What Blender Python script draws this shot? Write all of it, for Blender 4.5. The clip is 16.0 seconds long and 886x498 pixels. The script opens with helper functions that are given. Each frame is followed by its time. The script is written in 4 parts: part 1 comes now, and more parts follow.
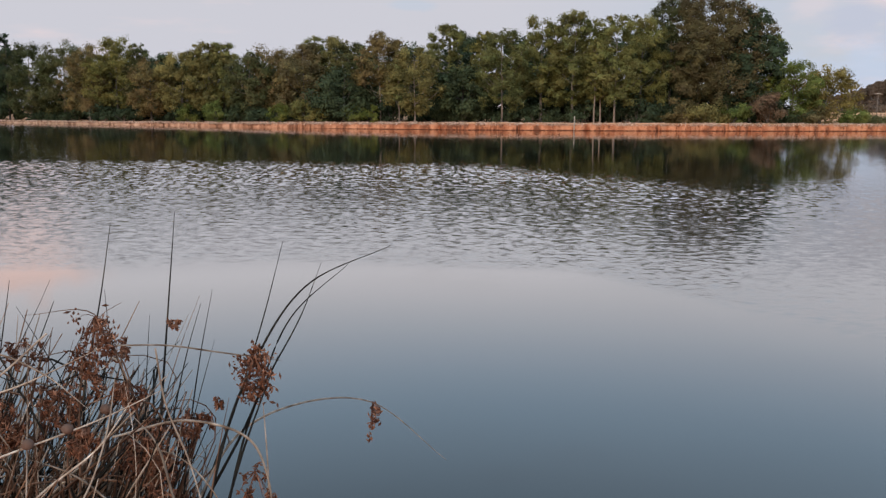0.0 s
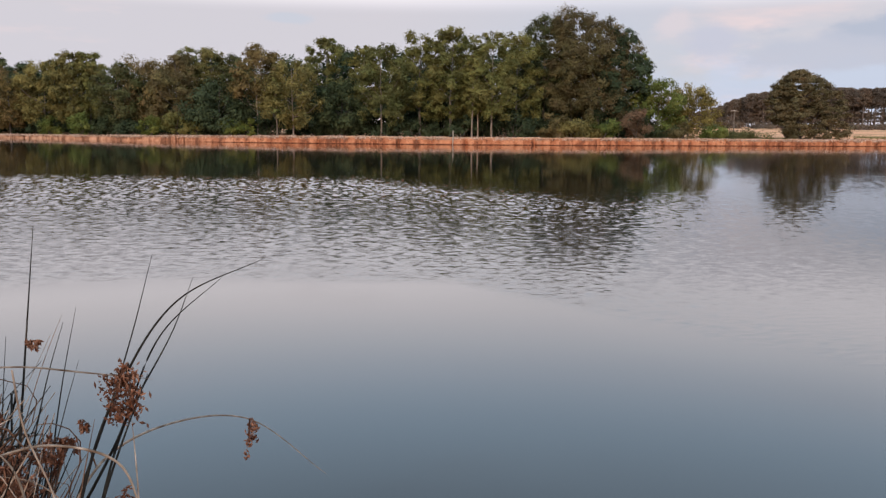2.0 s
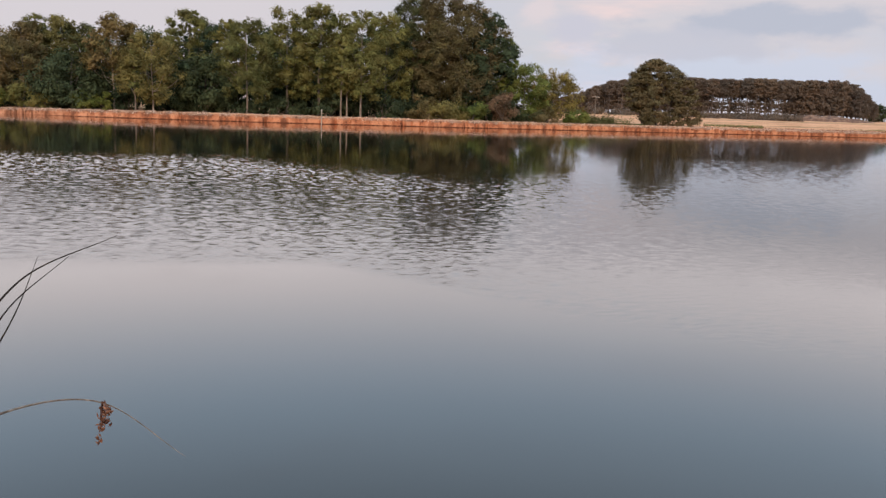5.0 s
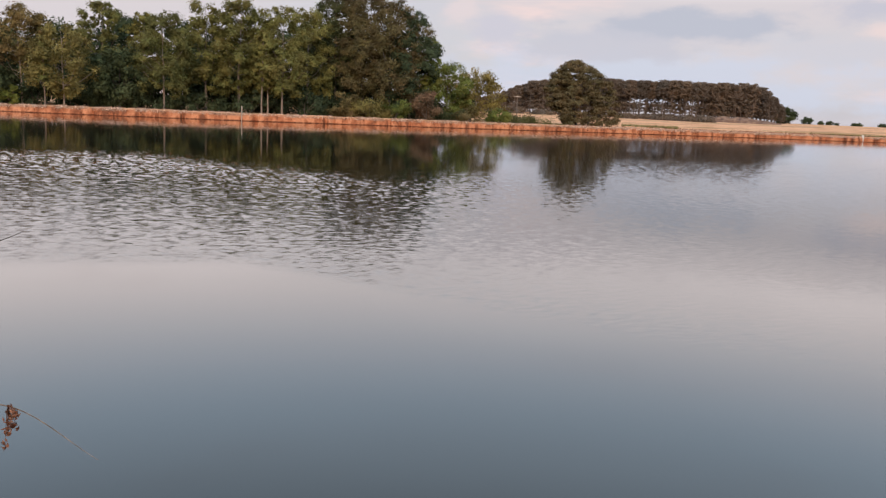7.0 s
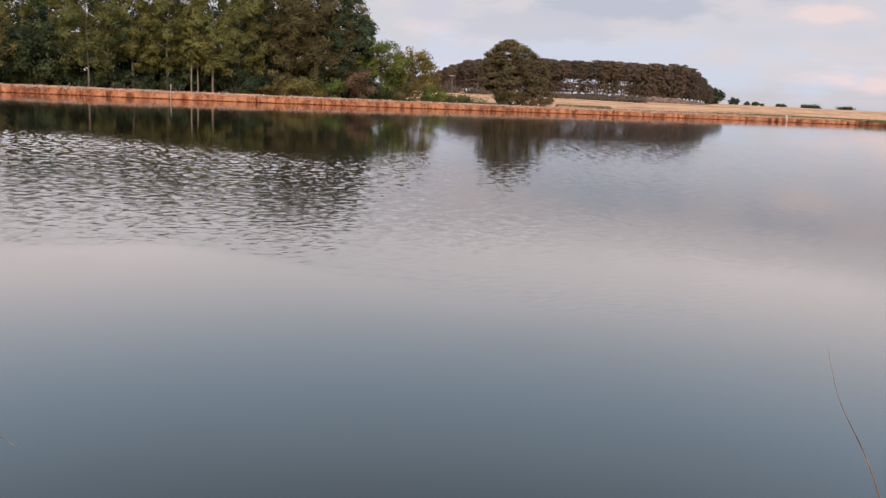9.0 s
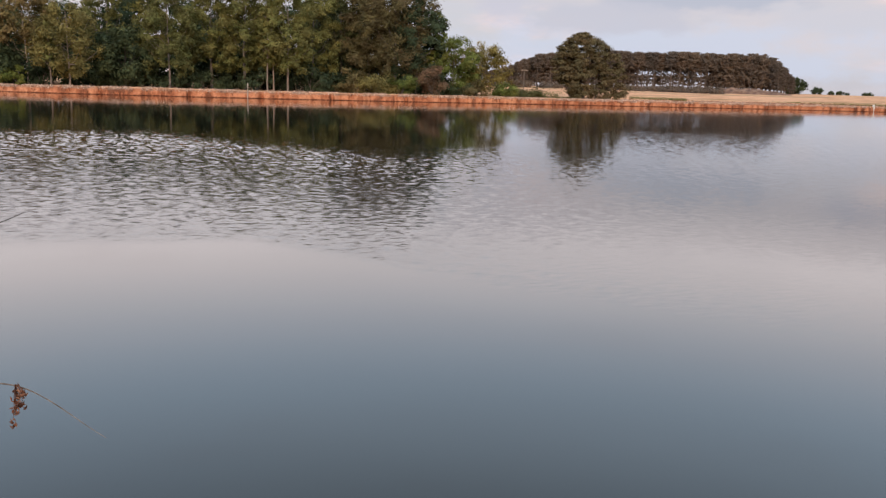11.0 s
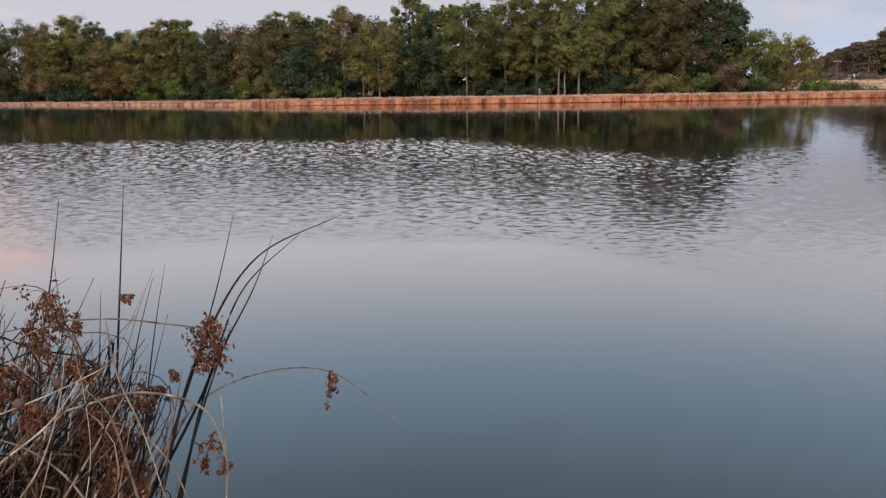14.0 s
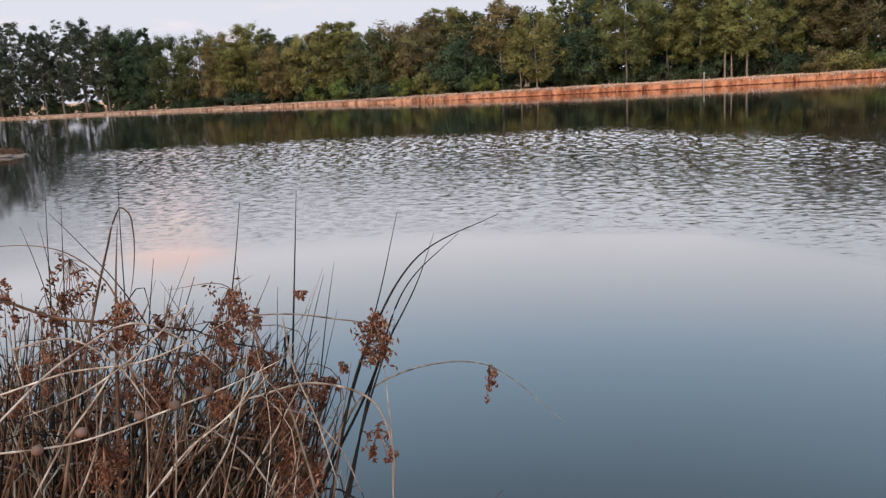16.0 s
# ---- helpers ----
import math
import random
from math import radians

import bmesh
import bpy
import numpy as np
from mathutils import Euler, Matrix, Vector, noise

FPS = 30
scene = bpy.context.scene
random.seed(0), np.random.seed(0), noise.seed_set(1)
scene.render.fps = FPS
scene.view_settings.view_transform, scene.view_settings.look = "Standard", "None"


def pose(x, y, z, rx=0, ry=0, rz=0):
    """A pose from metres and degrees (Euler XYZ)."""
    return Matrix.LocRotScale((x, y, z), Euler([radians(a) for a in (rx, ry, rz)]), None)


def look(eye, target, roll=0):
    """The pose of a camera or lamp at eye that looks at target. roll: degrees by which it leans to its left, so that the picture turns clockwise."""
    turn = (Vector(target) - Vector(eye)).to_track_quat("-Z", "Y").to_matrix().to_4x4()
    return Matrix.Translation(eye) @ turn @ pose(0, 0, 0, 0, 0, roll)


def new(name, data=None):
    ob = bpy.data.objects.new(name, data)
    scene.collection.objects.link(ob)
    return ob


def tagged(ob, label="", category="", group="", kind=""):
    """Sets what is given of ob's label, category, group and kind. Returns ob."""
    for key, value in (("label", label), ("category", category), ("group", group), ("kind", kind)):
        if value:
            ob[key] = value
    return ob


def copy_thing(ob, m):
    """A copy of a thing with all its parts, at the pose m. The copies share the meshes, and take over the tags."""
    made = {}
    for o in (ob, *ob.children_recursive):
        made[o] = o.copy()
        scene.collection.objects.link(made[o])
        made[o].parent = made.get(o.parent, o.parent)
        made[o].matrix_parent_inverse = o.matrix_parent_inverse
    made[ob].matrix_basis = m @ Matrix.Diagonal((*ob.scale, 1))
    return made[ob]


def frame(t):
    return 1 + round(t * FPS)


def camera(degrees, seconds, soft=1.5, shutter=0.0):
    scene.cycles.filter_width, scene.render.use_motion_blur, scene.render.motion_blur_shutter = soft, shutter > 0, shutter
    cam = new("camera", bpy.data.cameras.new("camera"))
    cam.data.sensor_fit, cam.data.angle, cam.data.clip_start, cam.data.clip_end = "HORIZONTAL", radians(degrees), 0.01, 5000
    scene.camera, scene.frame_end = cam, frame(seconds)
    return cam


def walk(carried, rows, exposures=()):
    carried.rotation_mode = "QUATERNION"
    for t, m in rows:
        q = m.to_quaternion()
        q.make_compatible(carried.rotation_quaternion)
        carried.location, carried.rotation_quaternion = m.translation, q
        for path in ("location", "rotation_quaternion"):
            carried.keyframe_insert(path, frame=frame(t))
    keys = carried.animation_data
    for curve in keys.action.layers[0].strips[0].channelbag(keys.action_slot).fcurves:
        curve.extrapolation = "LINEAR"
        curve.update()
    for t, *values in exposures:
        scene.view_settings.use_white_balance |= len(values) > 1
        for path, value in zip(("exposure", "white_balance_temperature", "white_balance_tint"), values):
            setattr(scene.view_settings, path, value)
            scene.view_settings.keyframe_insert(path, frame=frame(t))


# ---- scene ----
cam = camera(55.4, 16.0, soft=1.35)
EYE = 1.8  # the eye above the water
ROWS = [
    (0, -0.006, 0.000, -0.000, 80.75, -0.20, 0.03),
    (0.5, -0.002, 0.004, -0.004, 80.79, -0.34, -1.76),
    (1, -0.001, 0.006, -0.005, 80.95, -0.58, -3.96),
    (1.5, -0.001, 0.001, -0.004, 81.40, -0.44, -6.08),
    (2, 0.002, -0.005, -0.005, 81.73, -0.51, -8.04),
    (2.5, 0.007, -0.013, -0.003, 81.52, -0.66, -9.57),
    (3, 0.011, -0.022, -0.002, 81.08, -0.88, -11.38),
    (3.5, 0.013, -0.026, -0.004, 80.67, -1.37, -13.14),
    (4, 0.014, -0.026, -0.006, 80.46, -1.64, -14.54),
    (6.5, 0.012, -0.028, -0.009, 80.98, -2.17, -20.26),
    (7, 0.017, -0.029, -0.012, 80.69, -2.46, -21.94),
    (7.5, 0.020, -0.029, -0.012, 80.34, -2.85, -24.12),
    (8, 0.022, -0.029, -0.012, 80.12, -2.79, -25.36),
    (8.2, 0.022, -0.029, -0.012, 80.02, -2.75, -25.64),
    (9.2, 0.024, -0.029, -0.012, 79.45, -2.72, -26.30),
    (10.3, 0.025, -0.029, -0.012, 79.40, -2.55, -24.85),
    (10.5, 0.025, -0.029, -0.012, 79.56, -2.37, -24.17),
    (11, 0.028, -0.029, -0.012, 79.02, -1.73, -21.50),
    (11.5, 0.031, -0.026, -0.011, 78.39, -1.30, -18.81),
    (12, 0.031, -0.023, -0.012, 78.55, -0.54, -15.84),
    (12.5, 0.027, -0.019, -0.015, 79.16, 0.00, -12.74),
    (13, 0.024, -0.014, -0.015, 79.76, 0.13, -9.56),
    (13.5, 0.024, -0.012, -0.016, 79.66, 0.27, -6.04),
    (14, 0.025, -0.019, -0.011, 79.06, 0.77, -2.30),
    (14.5, 0.022, -0.026, -0.004, 79.41, 1.58, 1.15),
    (15, 0.021, -0.030, 0.002, 79.55, 2.42, 3.94),
    (15.5, 0.027, -0.038, 0.003, 79.07, 3.41, 6.36),
    (16, 0.029, -0.043, 0.004, 78.88, 3.33, 8.16),
]
walk(cam, [(t, pose(x, y, EYE + z, rx, ry, rz)) for t, x, y, z, rx, ry, rz in ROWS],
     [(0.0, -0.05, 6400, 7.5), (1.5, 0.02, 6550, 9.5), (4.0, 0.02, 6750, 11), (7.0, 0.07, 7000, 12), (8.0, 0.08, 6950, 11.5), (10.5, 0.07, 6900, 12), (11.0, 0.06, 6880, 12), (11.5, 0.05, 6350, 9), (12.5, 0.02, 6640, 10.4), (13.0, 0.0, 6600, 10.2), (14.0, -0.08, 6380, 8.5), (14.5, -0.12, 6400, 8.2), (15.5, -0.12, 6380, 7.6), (16.0, 0.26, 6280, 6.5)])

# ---- light ----
rng = np.random.default_rng(7)
SUN_TURN, SUN_HIGH = radians(200), radians(20)

world = bpy.data.worlds.new("evening_sky")
scene.world = world
world.use_nodes = True
wt = world.node_tree
wt.nodes.clear()


def wn(kind, **sets):
    n = wt.nodes.new(kind)
    for key, value in sets.items():
        n.inputs[key].default_value = value
    return n


sky = wt.nodes.new("ShaderNodeTexSky")
sky.sky_type = "NISHITA"
sky.sun_disc = False
sky.sun_elevation, sky.sun_rotation = SUN_HIGH, SUN_TURN
sky.air_density, sky.dust_density, sky.ozone_density = 1.0, 1.5, 2.0
coord = wt.nodes.new("ShaderNodeTexCoord")
split = wt.nodes.new("ShaderNodeSeparateXYZ")
wt.links.new(coord.outputs["Generated"], split.inputs[0])


def sky_ramp(source, stops, ease="EASE"):
    r = wt.nodes.new("ShaderNodeValToRGB")
    r.color_ramp.interpolation = ease
    while len(r.color_ramp.elements) < len(stops):
        r.color_ramp.elements.new(0.5)
    for e, (p, c) in zip(r.color_ramp.elements, stops):
        e.position = p
        e.color = (*c, 1) if isinstance(c, tuple) else (c, c, c, 1)
    wt.links.new(source, r.inputs[0])
    return r.outputs[0]


def sky_mix(fac, a, b):
    m = wt.nodes.new("ShaderNodeMix")
    m.data_type = "RGBA"
    for value, socket in ((fac, m.inputs[0]), (a, m.inputs[6]), (b, m.inputs[7])):
        if isinstance(value, tuple):
            socket.default_value = (*value, 1)
        elif isinstance(value, float):
            socket.default_value = value
        else:
            wt.links.new(value, socket)
    return m.outputs[2]


def sky_noise(scale, stretch, detail, shift=(0, 0, 0)):
    m = wt.nodes.new("ShaderNodeMapping")
    m.inputs["Scale"].default_value = stretch
    m.inputs["Location"].default_value = shift
    wt.links.new(coord.outputs["Generated"], m.inputs[0])
    n = wn("ShaderNodeTexNoise", Scale=scale, Detail=detail, Roughness=0.55)
    wt.links.new(m.outputs[0], n.inputs["Vector"])
    return n.outputs["Fac"]


# thin high cloud, whiter and pinker low down, over clear blue
veil = sky_ramp(split.outputs[2], [(0.0, (6.6, 6.4, 7.1)), (0.125, (6.5, 6.3, 6.9)), (0.15, (9.6, 9.2, 9.9)), (0.19, (16.2, 15.4, 16.2)), (0.36, (11.4, 15.2, 19.6)), (0.6, (7.2, 9.6, 12.4)), (1.0, (4.6, 6.2, 8.0))])
banks = sky_ramp(sky_noise(2.2, (1, 1, 6.0), 4.0), [(0.36, 0.15), (0.55, 0.8)])
pink = sky_ramp(sky_noise(3.1, (1, 1, 5.0), 5.0, (3.7, 1.2, 0.4)), [(0.56, 0.0), (0.72, 1.0)])
blue = sky_mix(0.75, sky.outputs[0], (5.9, 6.1, 7.3))
low_sky = sky_ramp(split.outputs[2], [(0.0, 1.0), (0.10, 0.9), (0.17, 0.25), (0.24, 0.06)])
east = sky_ramp(split.outputs[0], [(0.05, 0.10), (0.34, 1.0)])
cover = wt.nodes.new("ShaderNodeMath")
cover.operation = "MULTIPLY"
cover2 = wt.nodes.new("ShaderNodeVectorMath")
cover2.operation = "MULTIPLY"
wt.links.new(banks, cover2.inputs[0])
wt.links.new(low_sky, cover2.inputs[1])
wt.links.new(cover2.outputs[0], cover.inputs[0])
wt.links.new(east, cover.inputs[1])
cloudy = sky_mix(cover.outputs[0], veil, blue)
pinker = wt.nodes.new("ShaderNodeVectorMath")
pinker.operation = "MULTIPLY"
wt.links.new(pink, pinker.inputs[0])
wt.links.new(low_sky, pinker.inputs[1])
cloudy = sky_mix(pinker.outputs[0], cloudy, (8.6, 7.0, 7.1))


def cloud(under, az, el, wide, high, colour, strength):
    """A soft ragged cloud at a bearing and height in degrees."""
    a, e = radians(az), radians(el)
    off = wt.nodes.new("ShaderNodeVectorMath")
    off.operation = "SUBTRACT"
    off.inputs[1].default_value = (math.sin(a) * math.cos(e), math.cos(a) * math.cos(e), math.sin(e))
    wt.links.new(coord.outputs["Generated"], off.inputs[0])
    size = wt.nodes.new("ShaderNodeVectorMath")
    size.operation = "MULTIPLY"
    size.inputs[1].default_value = (0.5 / radians(wide), 0.5 / radians(wide), 0.5 / radians(high))
    wt.links.new(off.outputs[0], size.inputs[0])
    far = wt.nodes.new("ShaderNodeVectorMath")
    far.operation = "LENGTH"
    wt.links.new(size.outputs[0], far.inputs[0])
    rag = wt.nodes.new("ShaderNodeMath")
    rag.operation = "MULTIPLY_ADD"
    rag.inputs[1].default_value = 0.8
    wt.links.new(sky_noise(15.0, (1, 1, 2.2), 5.0, (az, el, 0)), rag.inputs[0])
    wt.links.new(far.outputs["Value"], rag.inputs[2])
    return sky_mix(sky_ramp(rag.outputs[0], [(0.54, strength), (0.80, 0.0)]), under, colour)


for az, el, wide, high, colour, strength in (
        (36.0, 2.4, 24.0, 3.2, (5.7, 6.5, 8.2), 0.75),
        (37.9, 6.0, 11.5, 1.7, (4.7, 5.2, 6.4), 0.95), (31.5, 4.6, 11.0, 1.8, (5.4, 5.7, 6.8), 0.85), (48.6, 7.1, 6.0, 1.4, (5.2, 5.5, 6.7), 0.9), (46.5, 4.5, 10.0, 1.5, (5.7, 6.1, 7.2), 0.6),
        (22.9, 6.7, 2.0, 1.5, (8.0, 6.9, 7.2), 0.5), (49.5, 5.8, 3.6, 0.9, (8.2, 6.9, 7.0), 0.7), (25.3, 5.6, 3.2, 1.8, (5.7, 5.9, 7.1), 0.85),
        (-2.4, 6.85, 2.6, 0.5, (5.8, 6.2, 7.2), 0.8), (-26.4, 9.9, 5.2, 2.1, (18.5, 13.4, 12.4), 1.0)):
    cloudy = cloud(cloudy, az, el, wide, high, colour, strength)
back = wn("ShaderNodeBackground", Strength=0.1)
wt.links.new(cloudy, back.inputs[0])
wout = wt.nodes.new("ShaderNodeOutputWorld")
wt.links.new(back.outputs[0], wout.inputs[0])

lamp = bpy.data.lights.new("sun", "SUN")
lamp.energy, lamp.angle, lamp.color = 1.9, radians(10), (1.0, 0.77, 0.57)
sun = new("sun", lamp)
# the sun stands low behind the camera
sun.matrix_world = look((math.sin(SUN_TURN) * 50, math.cos(SUN_TURN) * 50, 50 * math.tan(SUN_HIGH)), (0, 0, 0))


# ---- materials ----
class Mat:
    """A small builder of node materials."""

    def __init__(self, name):
        self.m = bpy.data.materials.new(name)
        self.m.use_nodes = True
        self.t = self.m.node_tree
        self.bsdf = self.t.nodes["Principled BSDF"]

    def node(self, kind, **sets):
        n = self.t.nodes.new(kind)
        for key, value in sets.items():
            n.inputs[key].default_value = value
        return n

    def link(self, a, b):
        self.t.links.new(a, b)

    def noise(self, scale, detail=3.0, stretch=(1, 1, 1), where="Object", rough=0.55):
        if where == "Position":
            src = self.node("ShaderNodeNewGeometry").outputs["Position"]
        else:
            src = self.node("ShaderNodeTexCoord").outputs[where]
        mp = self.node("ShaderNodeMapping", Scale=stretch)
        self.link(src, mp.inputs[0])
        n = self.node("ShaderNodeTexNoise", Scale=scale, Detail=detail, Roughness=rough)
        self.link(mp.outputs[0], n.inputs["Vector"])
        return n

    def ramp(self, source, stops):
        r = self.node("ShaderNodeValToRGB")
        while len(r.color_ramp.elements) < len(stops):
            r.color_ramp.elements.new(0.5)
        for e, (p, c) in zip(r.color_ramp.elements, stops):
            e.position = p
            e.color = (*c, 1) if isinstance(c, tuple) else (c, c, c, 1)
        self.link(source, r.inputs[0])
        return r.outputs[0]

    def mix(self, fac, a, b, blend="MIX"):
        m = self.node("ShaderNodeMix")
        m.data_type, m.blend_type = "RGBA", blend
        for value, socket in ((fac, m.inputs[0]), (a, m.inputs[6]), (b, m.inputs[7])):
            if isinstance(value, tuple):
                socket.default_value = (*value, 1)
            elif isinstance(value, (int, float)):
                socket.default_value = value
            else:
                self.link(value, socket)
        return m.outputs[2]

    def math(self, op, a, b=0.0):
        m = self.node("ShaderNodeMath")
        m.operation = op
        for value, socket in ((a, m.inputs[0]), (b, m.inputs[1])):
            if isinstance(value, (int, float)):
                socket.default_value = value
            else:
                self.link(value, socket)
        return m.outputs[0]

    def bump(self, height, strength, distance):
        b = self.node("ShaderNodeBump", Strength=strength, Distance=distance)
        self.link(height, b.inputs["Height"])
        self.link(b.outputs[0], self.bsdf.inputs["Normal"])

    def base(self, colour, rough=0.7):
        self.link(colour, self.bsdf.inputs["Base Color"])
        self.bsdf.inputs["Roughness"].default_value = rough
        return self.m


def leaf_material(name, low, high, odd, mottle=1.0):
    """Leaves: each spray its own shade, each tree its own cast, light let through a little."""
    k = Mat(name)
    geo, info = k.node("ShaderNodeNewGeometry"), k.node("ShaderNodeObjectInfo")
    tone = k.mix(geo.outputs["Random Per Island"], low, high)
    patch = k.ramp(k.noise(0.45, 3.0).outputs["Fac"], [(0.38, 0.0), (0.66, 1.0)])
    tone = k.mix(k.math("MULTIPLY", patch, 0.75), tone, odd)
    # clump-sized patches paint lit boughs and shaded gaps into the leaf colour
    clump_shade = k.ramp(k.noise(0.8, 2.0).outputs["Fac"], [(0.36, 0.64), (0.50, 1.0), (0.64, 1.40)])
    tone = k.mix(mottle, tone, clump_shade, "MULTIPLY")
    cast = k.ramp(info.outputs["Random"], [(0.0, (0.78, 0.82, 0.85)), (0.5, (1.0, 1.0, 1.0)), (1.0, (1.14, 1.06, 0.95))])
    tone = k.mix(1.0, tone, cast, "MULTIPLY")
    k.base(tone, 0.8)
    k.bsdf.inputs["Specular IOR Level"].default_value = 0.08
    see = k.node("ShaderNodeBsdfTranslucent")
    k.link(tone, see.inputs[0])
    both = k.node("ShaderNodeMixShader")
    both.inputs[0].default_value = 0.15
    k.link(k.bsdf.outputs[0], both.inputs[1])
    k.link(see.outputs[0], both.inputs[2])
    k.link(both.outputs[0], k.t.nodes["Material Output"].inputs[0])
    return k.m


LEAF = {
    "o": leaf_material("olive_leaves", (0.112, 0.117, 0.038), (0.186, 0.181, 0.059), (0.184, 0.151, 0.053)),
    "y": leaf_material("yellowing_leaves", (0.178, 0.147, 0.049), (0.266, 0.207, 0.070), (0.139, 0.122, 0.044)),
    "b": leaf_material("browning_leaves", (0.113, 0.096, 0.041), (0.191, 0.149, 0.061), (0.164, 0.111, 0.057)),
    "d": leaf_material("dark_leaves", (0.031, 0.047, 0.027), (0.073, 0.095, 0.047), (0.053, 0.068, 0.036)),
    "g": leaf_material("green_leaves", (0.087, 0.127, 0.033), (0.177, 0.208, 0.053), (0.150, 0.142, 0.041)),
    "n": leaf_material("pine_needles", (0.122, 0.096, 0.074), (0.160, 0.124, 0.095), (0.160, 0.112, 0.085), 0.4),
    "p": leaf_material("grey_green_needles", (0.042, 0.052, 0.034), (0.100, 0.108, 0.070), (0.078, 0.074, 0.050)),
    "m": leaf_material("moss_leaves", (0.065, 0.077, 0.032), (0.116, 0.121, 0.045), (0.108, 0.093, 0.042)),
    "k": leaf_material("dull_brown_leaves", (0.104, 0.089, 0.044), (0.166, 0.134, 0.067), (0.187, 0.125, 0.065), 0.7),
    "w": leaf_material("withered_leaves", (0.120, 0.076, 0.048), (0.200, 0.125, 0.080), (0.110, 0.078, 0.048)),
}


def bark_material(name, low, high):
    k = Mat(name)
    n = k.noise(6.0, 5.0, (1, 1, 0.25))
    tone = k.ramp(n.outputs["Fac"], [(0.3, low), (0.7, high)])
    info = k.node("ShaderNodeObjectInfo")
    tone = k.mix(1.0, tone, k.ramp(info.outputs["Random"], [(0.0, 0.75), (1.0, 1.25)]), "MULTIPLY")
    k.bump(n.outputs["Fac"], 0.6, 0.04)
    return k.base(tone, 0.9)


BARK = bark_material("grey_bark", (0.07, 0.055, 0.045), (0.20, 0.165, 0.135))
PALE_BARK = bark_material("pale_bark", (0.15, 0.112, 0.085), (0.33, 0.26, 0.205))
PINE_BARK = bark_material("pine_bark", (0.09, 0.066, 0.054), (0.22, 0.165, 0.135))


def ground_material():
    """Orange clay on the cut bank, dry straw grass above it, greener patches in the field."""
    k = Mat("dry_ground")
    geo = k.node("ShaderNodeNewGeometry")
    sep = k.node("ShaderNodeSeparateXYZ")
    k.link(geo.outputs["Position"], sep.inputs[0])
    streak = k.noise(1.3, 5.0, (1, 1, 0.55), "Position")
    fine = k.noise(9.0, 4.0, (1, 1, 1), "Position")
    clay = k.ramp(streak.outputs["Fac"], [(0.36, (0.10, 0.028, 0.013)), (0.46, (0.42, 0.128, 0.055)), (0.60, (0.72, 0.29, 0.145))])
    clay = k.mix(0.35, clay, k.ramp(fine.outputs["Fac"], [(0.3, (0.16, 0.06, 0.03)), (0.7, (0.55, 0.24, 0.14))]))
    wide = k.noise(0.035, 4.0, (1, 2.2, 1), "Position")
    straw = k.ramp(wide.outputs["Fac"], [(0.39, (0.30, 0.19, 0.085)), (0.46, (0.74, 0.38, 0.205)), (0.56, (0.84, 0.45, 0.265)), (0.66, (0.48, 0.23, 0.125))])
    straw = k.mix(0.5, straw, k.ramp(k.noise(0.5, 6.0, (0.5, 1, 1), "Position").outputs["Fac"], [(0.36, (0.30, 0.155, 0.085)), (0.62, (0.84, 0.48, 0.30))]))
    # the clay pales to a sandy tan towards the west
    west = k.ramp(k.math("DIVIDE", k.math("ADD", sep.outputs[0], 100.0), 100.0), [(0.45, 0.88), (0.97, 0.0)])
    edge = k.math("ADD", k.math("ADD", sep.outputs[2], k.math("MULTIPLY", k.ramp(k.math("DIVIDE", k.math("ADD", sep.outputs[0], 100.0), 100.0), [(0.55, 1.0), (0.92, 0.0)]), 0.36)), k.math("MULTIPLY", fine.outputs["Fac"], 0.25))
    clay = k.mix(west, clay, k.ramp(streak.outputs["Fac"], [(0.34, (0.20, 0.105, 0.065)), (0.5, (0.48, 0.32, 0.22)), (0.66, (0.62, 0.46, 0.34))]))
    # dead turf hangs over the upper edge
    turf = k.math("MULTIPLY", k.ramp(edge, [(0.50, 0.0), (0.66, 1.0)]), k.ramp(k.noise(0.8, 4.0, (1, 1, 0.4), "Position").outputs["Fac"], [(0.40, 0.2), (0.60, 0.9)]))
    clay = k.mix(turf, clay, k.ramp(fine.outputs["Fac"], [(0.3, (0.13, 0.065, 0.042)), (0.7, (0.40, 0.25, 0.175))]))
    # wet foot of the bank, with the shade of an undercut painted in
    clay = k.mix(k.ramp(edge, [(0.14, 0.0), (0.24, 1.0)]), (0.10, 0.032, 0.018), clay)
    tone = k.mix(k.ramp(edge, [(0.72, 0.0), (0.86, 1.0)]), clay, straw)
    k.bump(fine.outputs["Fac"], 0.7, 0.08)
    k.bsdf.inputs["Specular IOR Level"].default_value = 0.0
    return k.base(tone, 0.95)


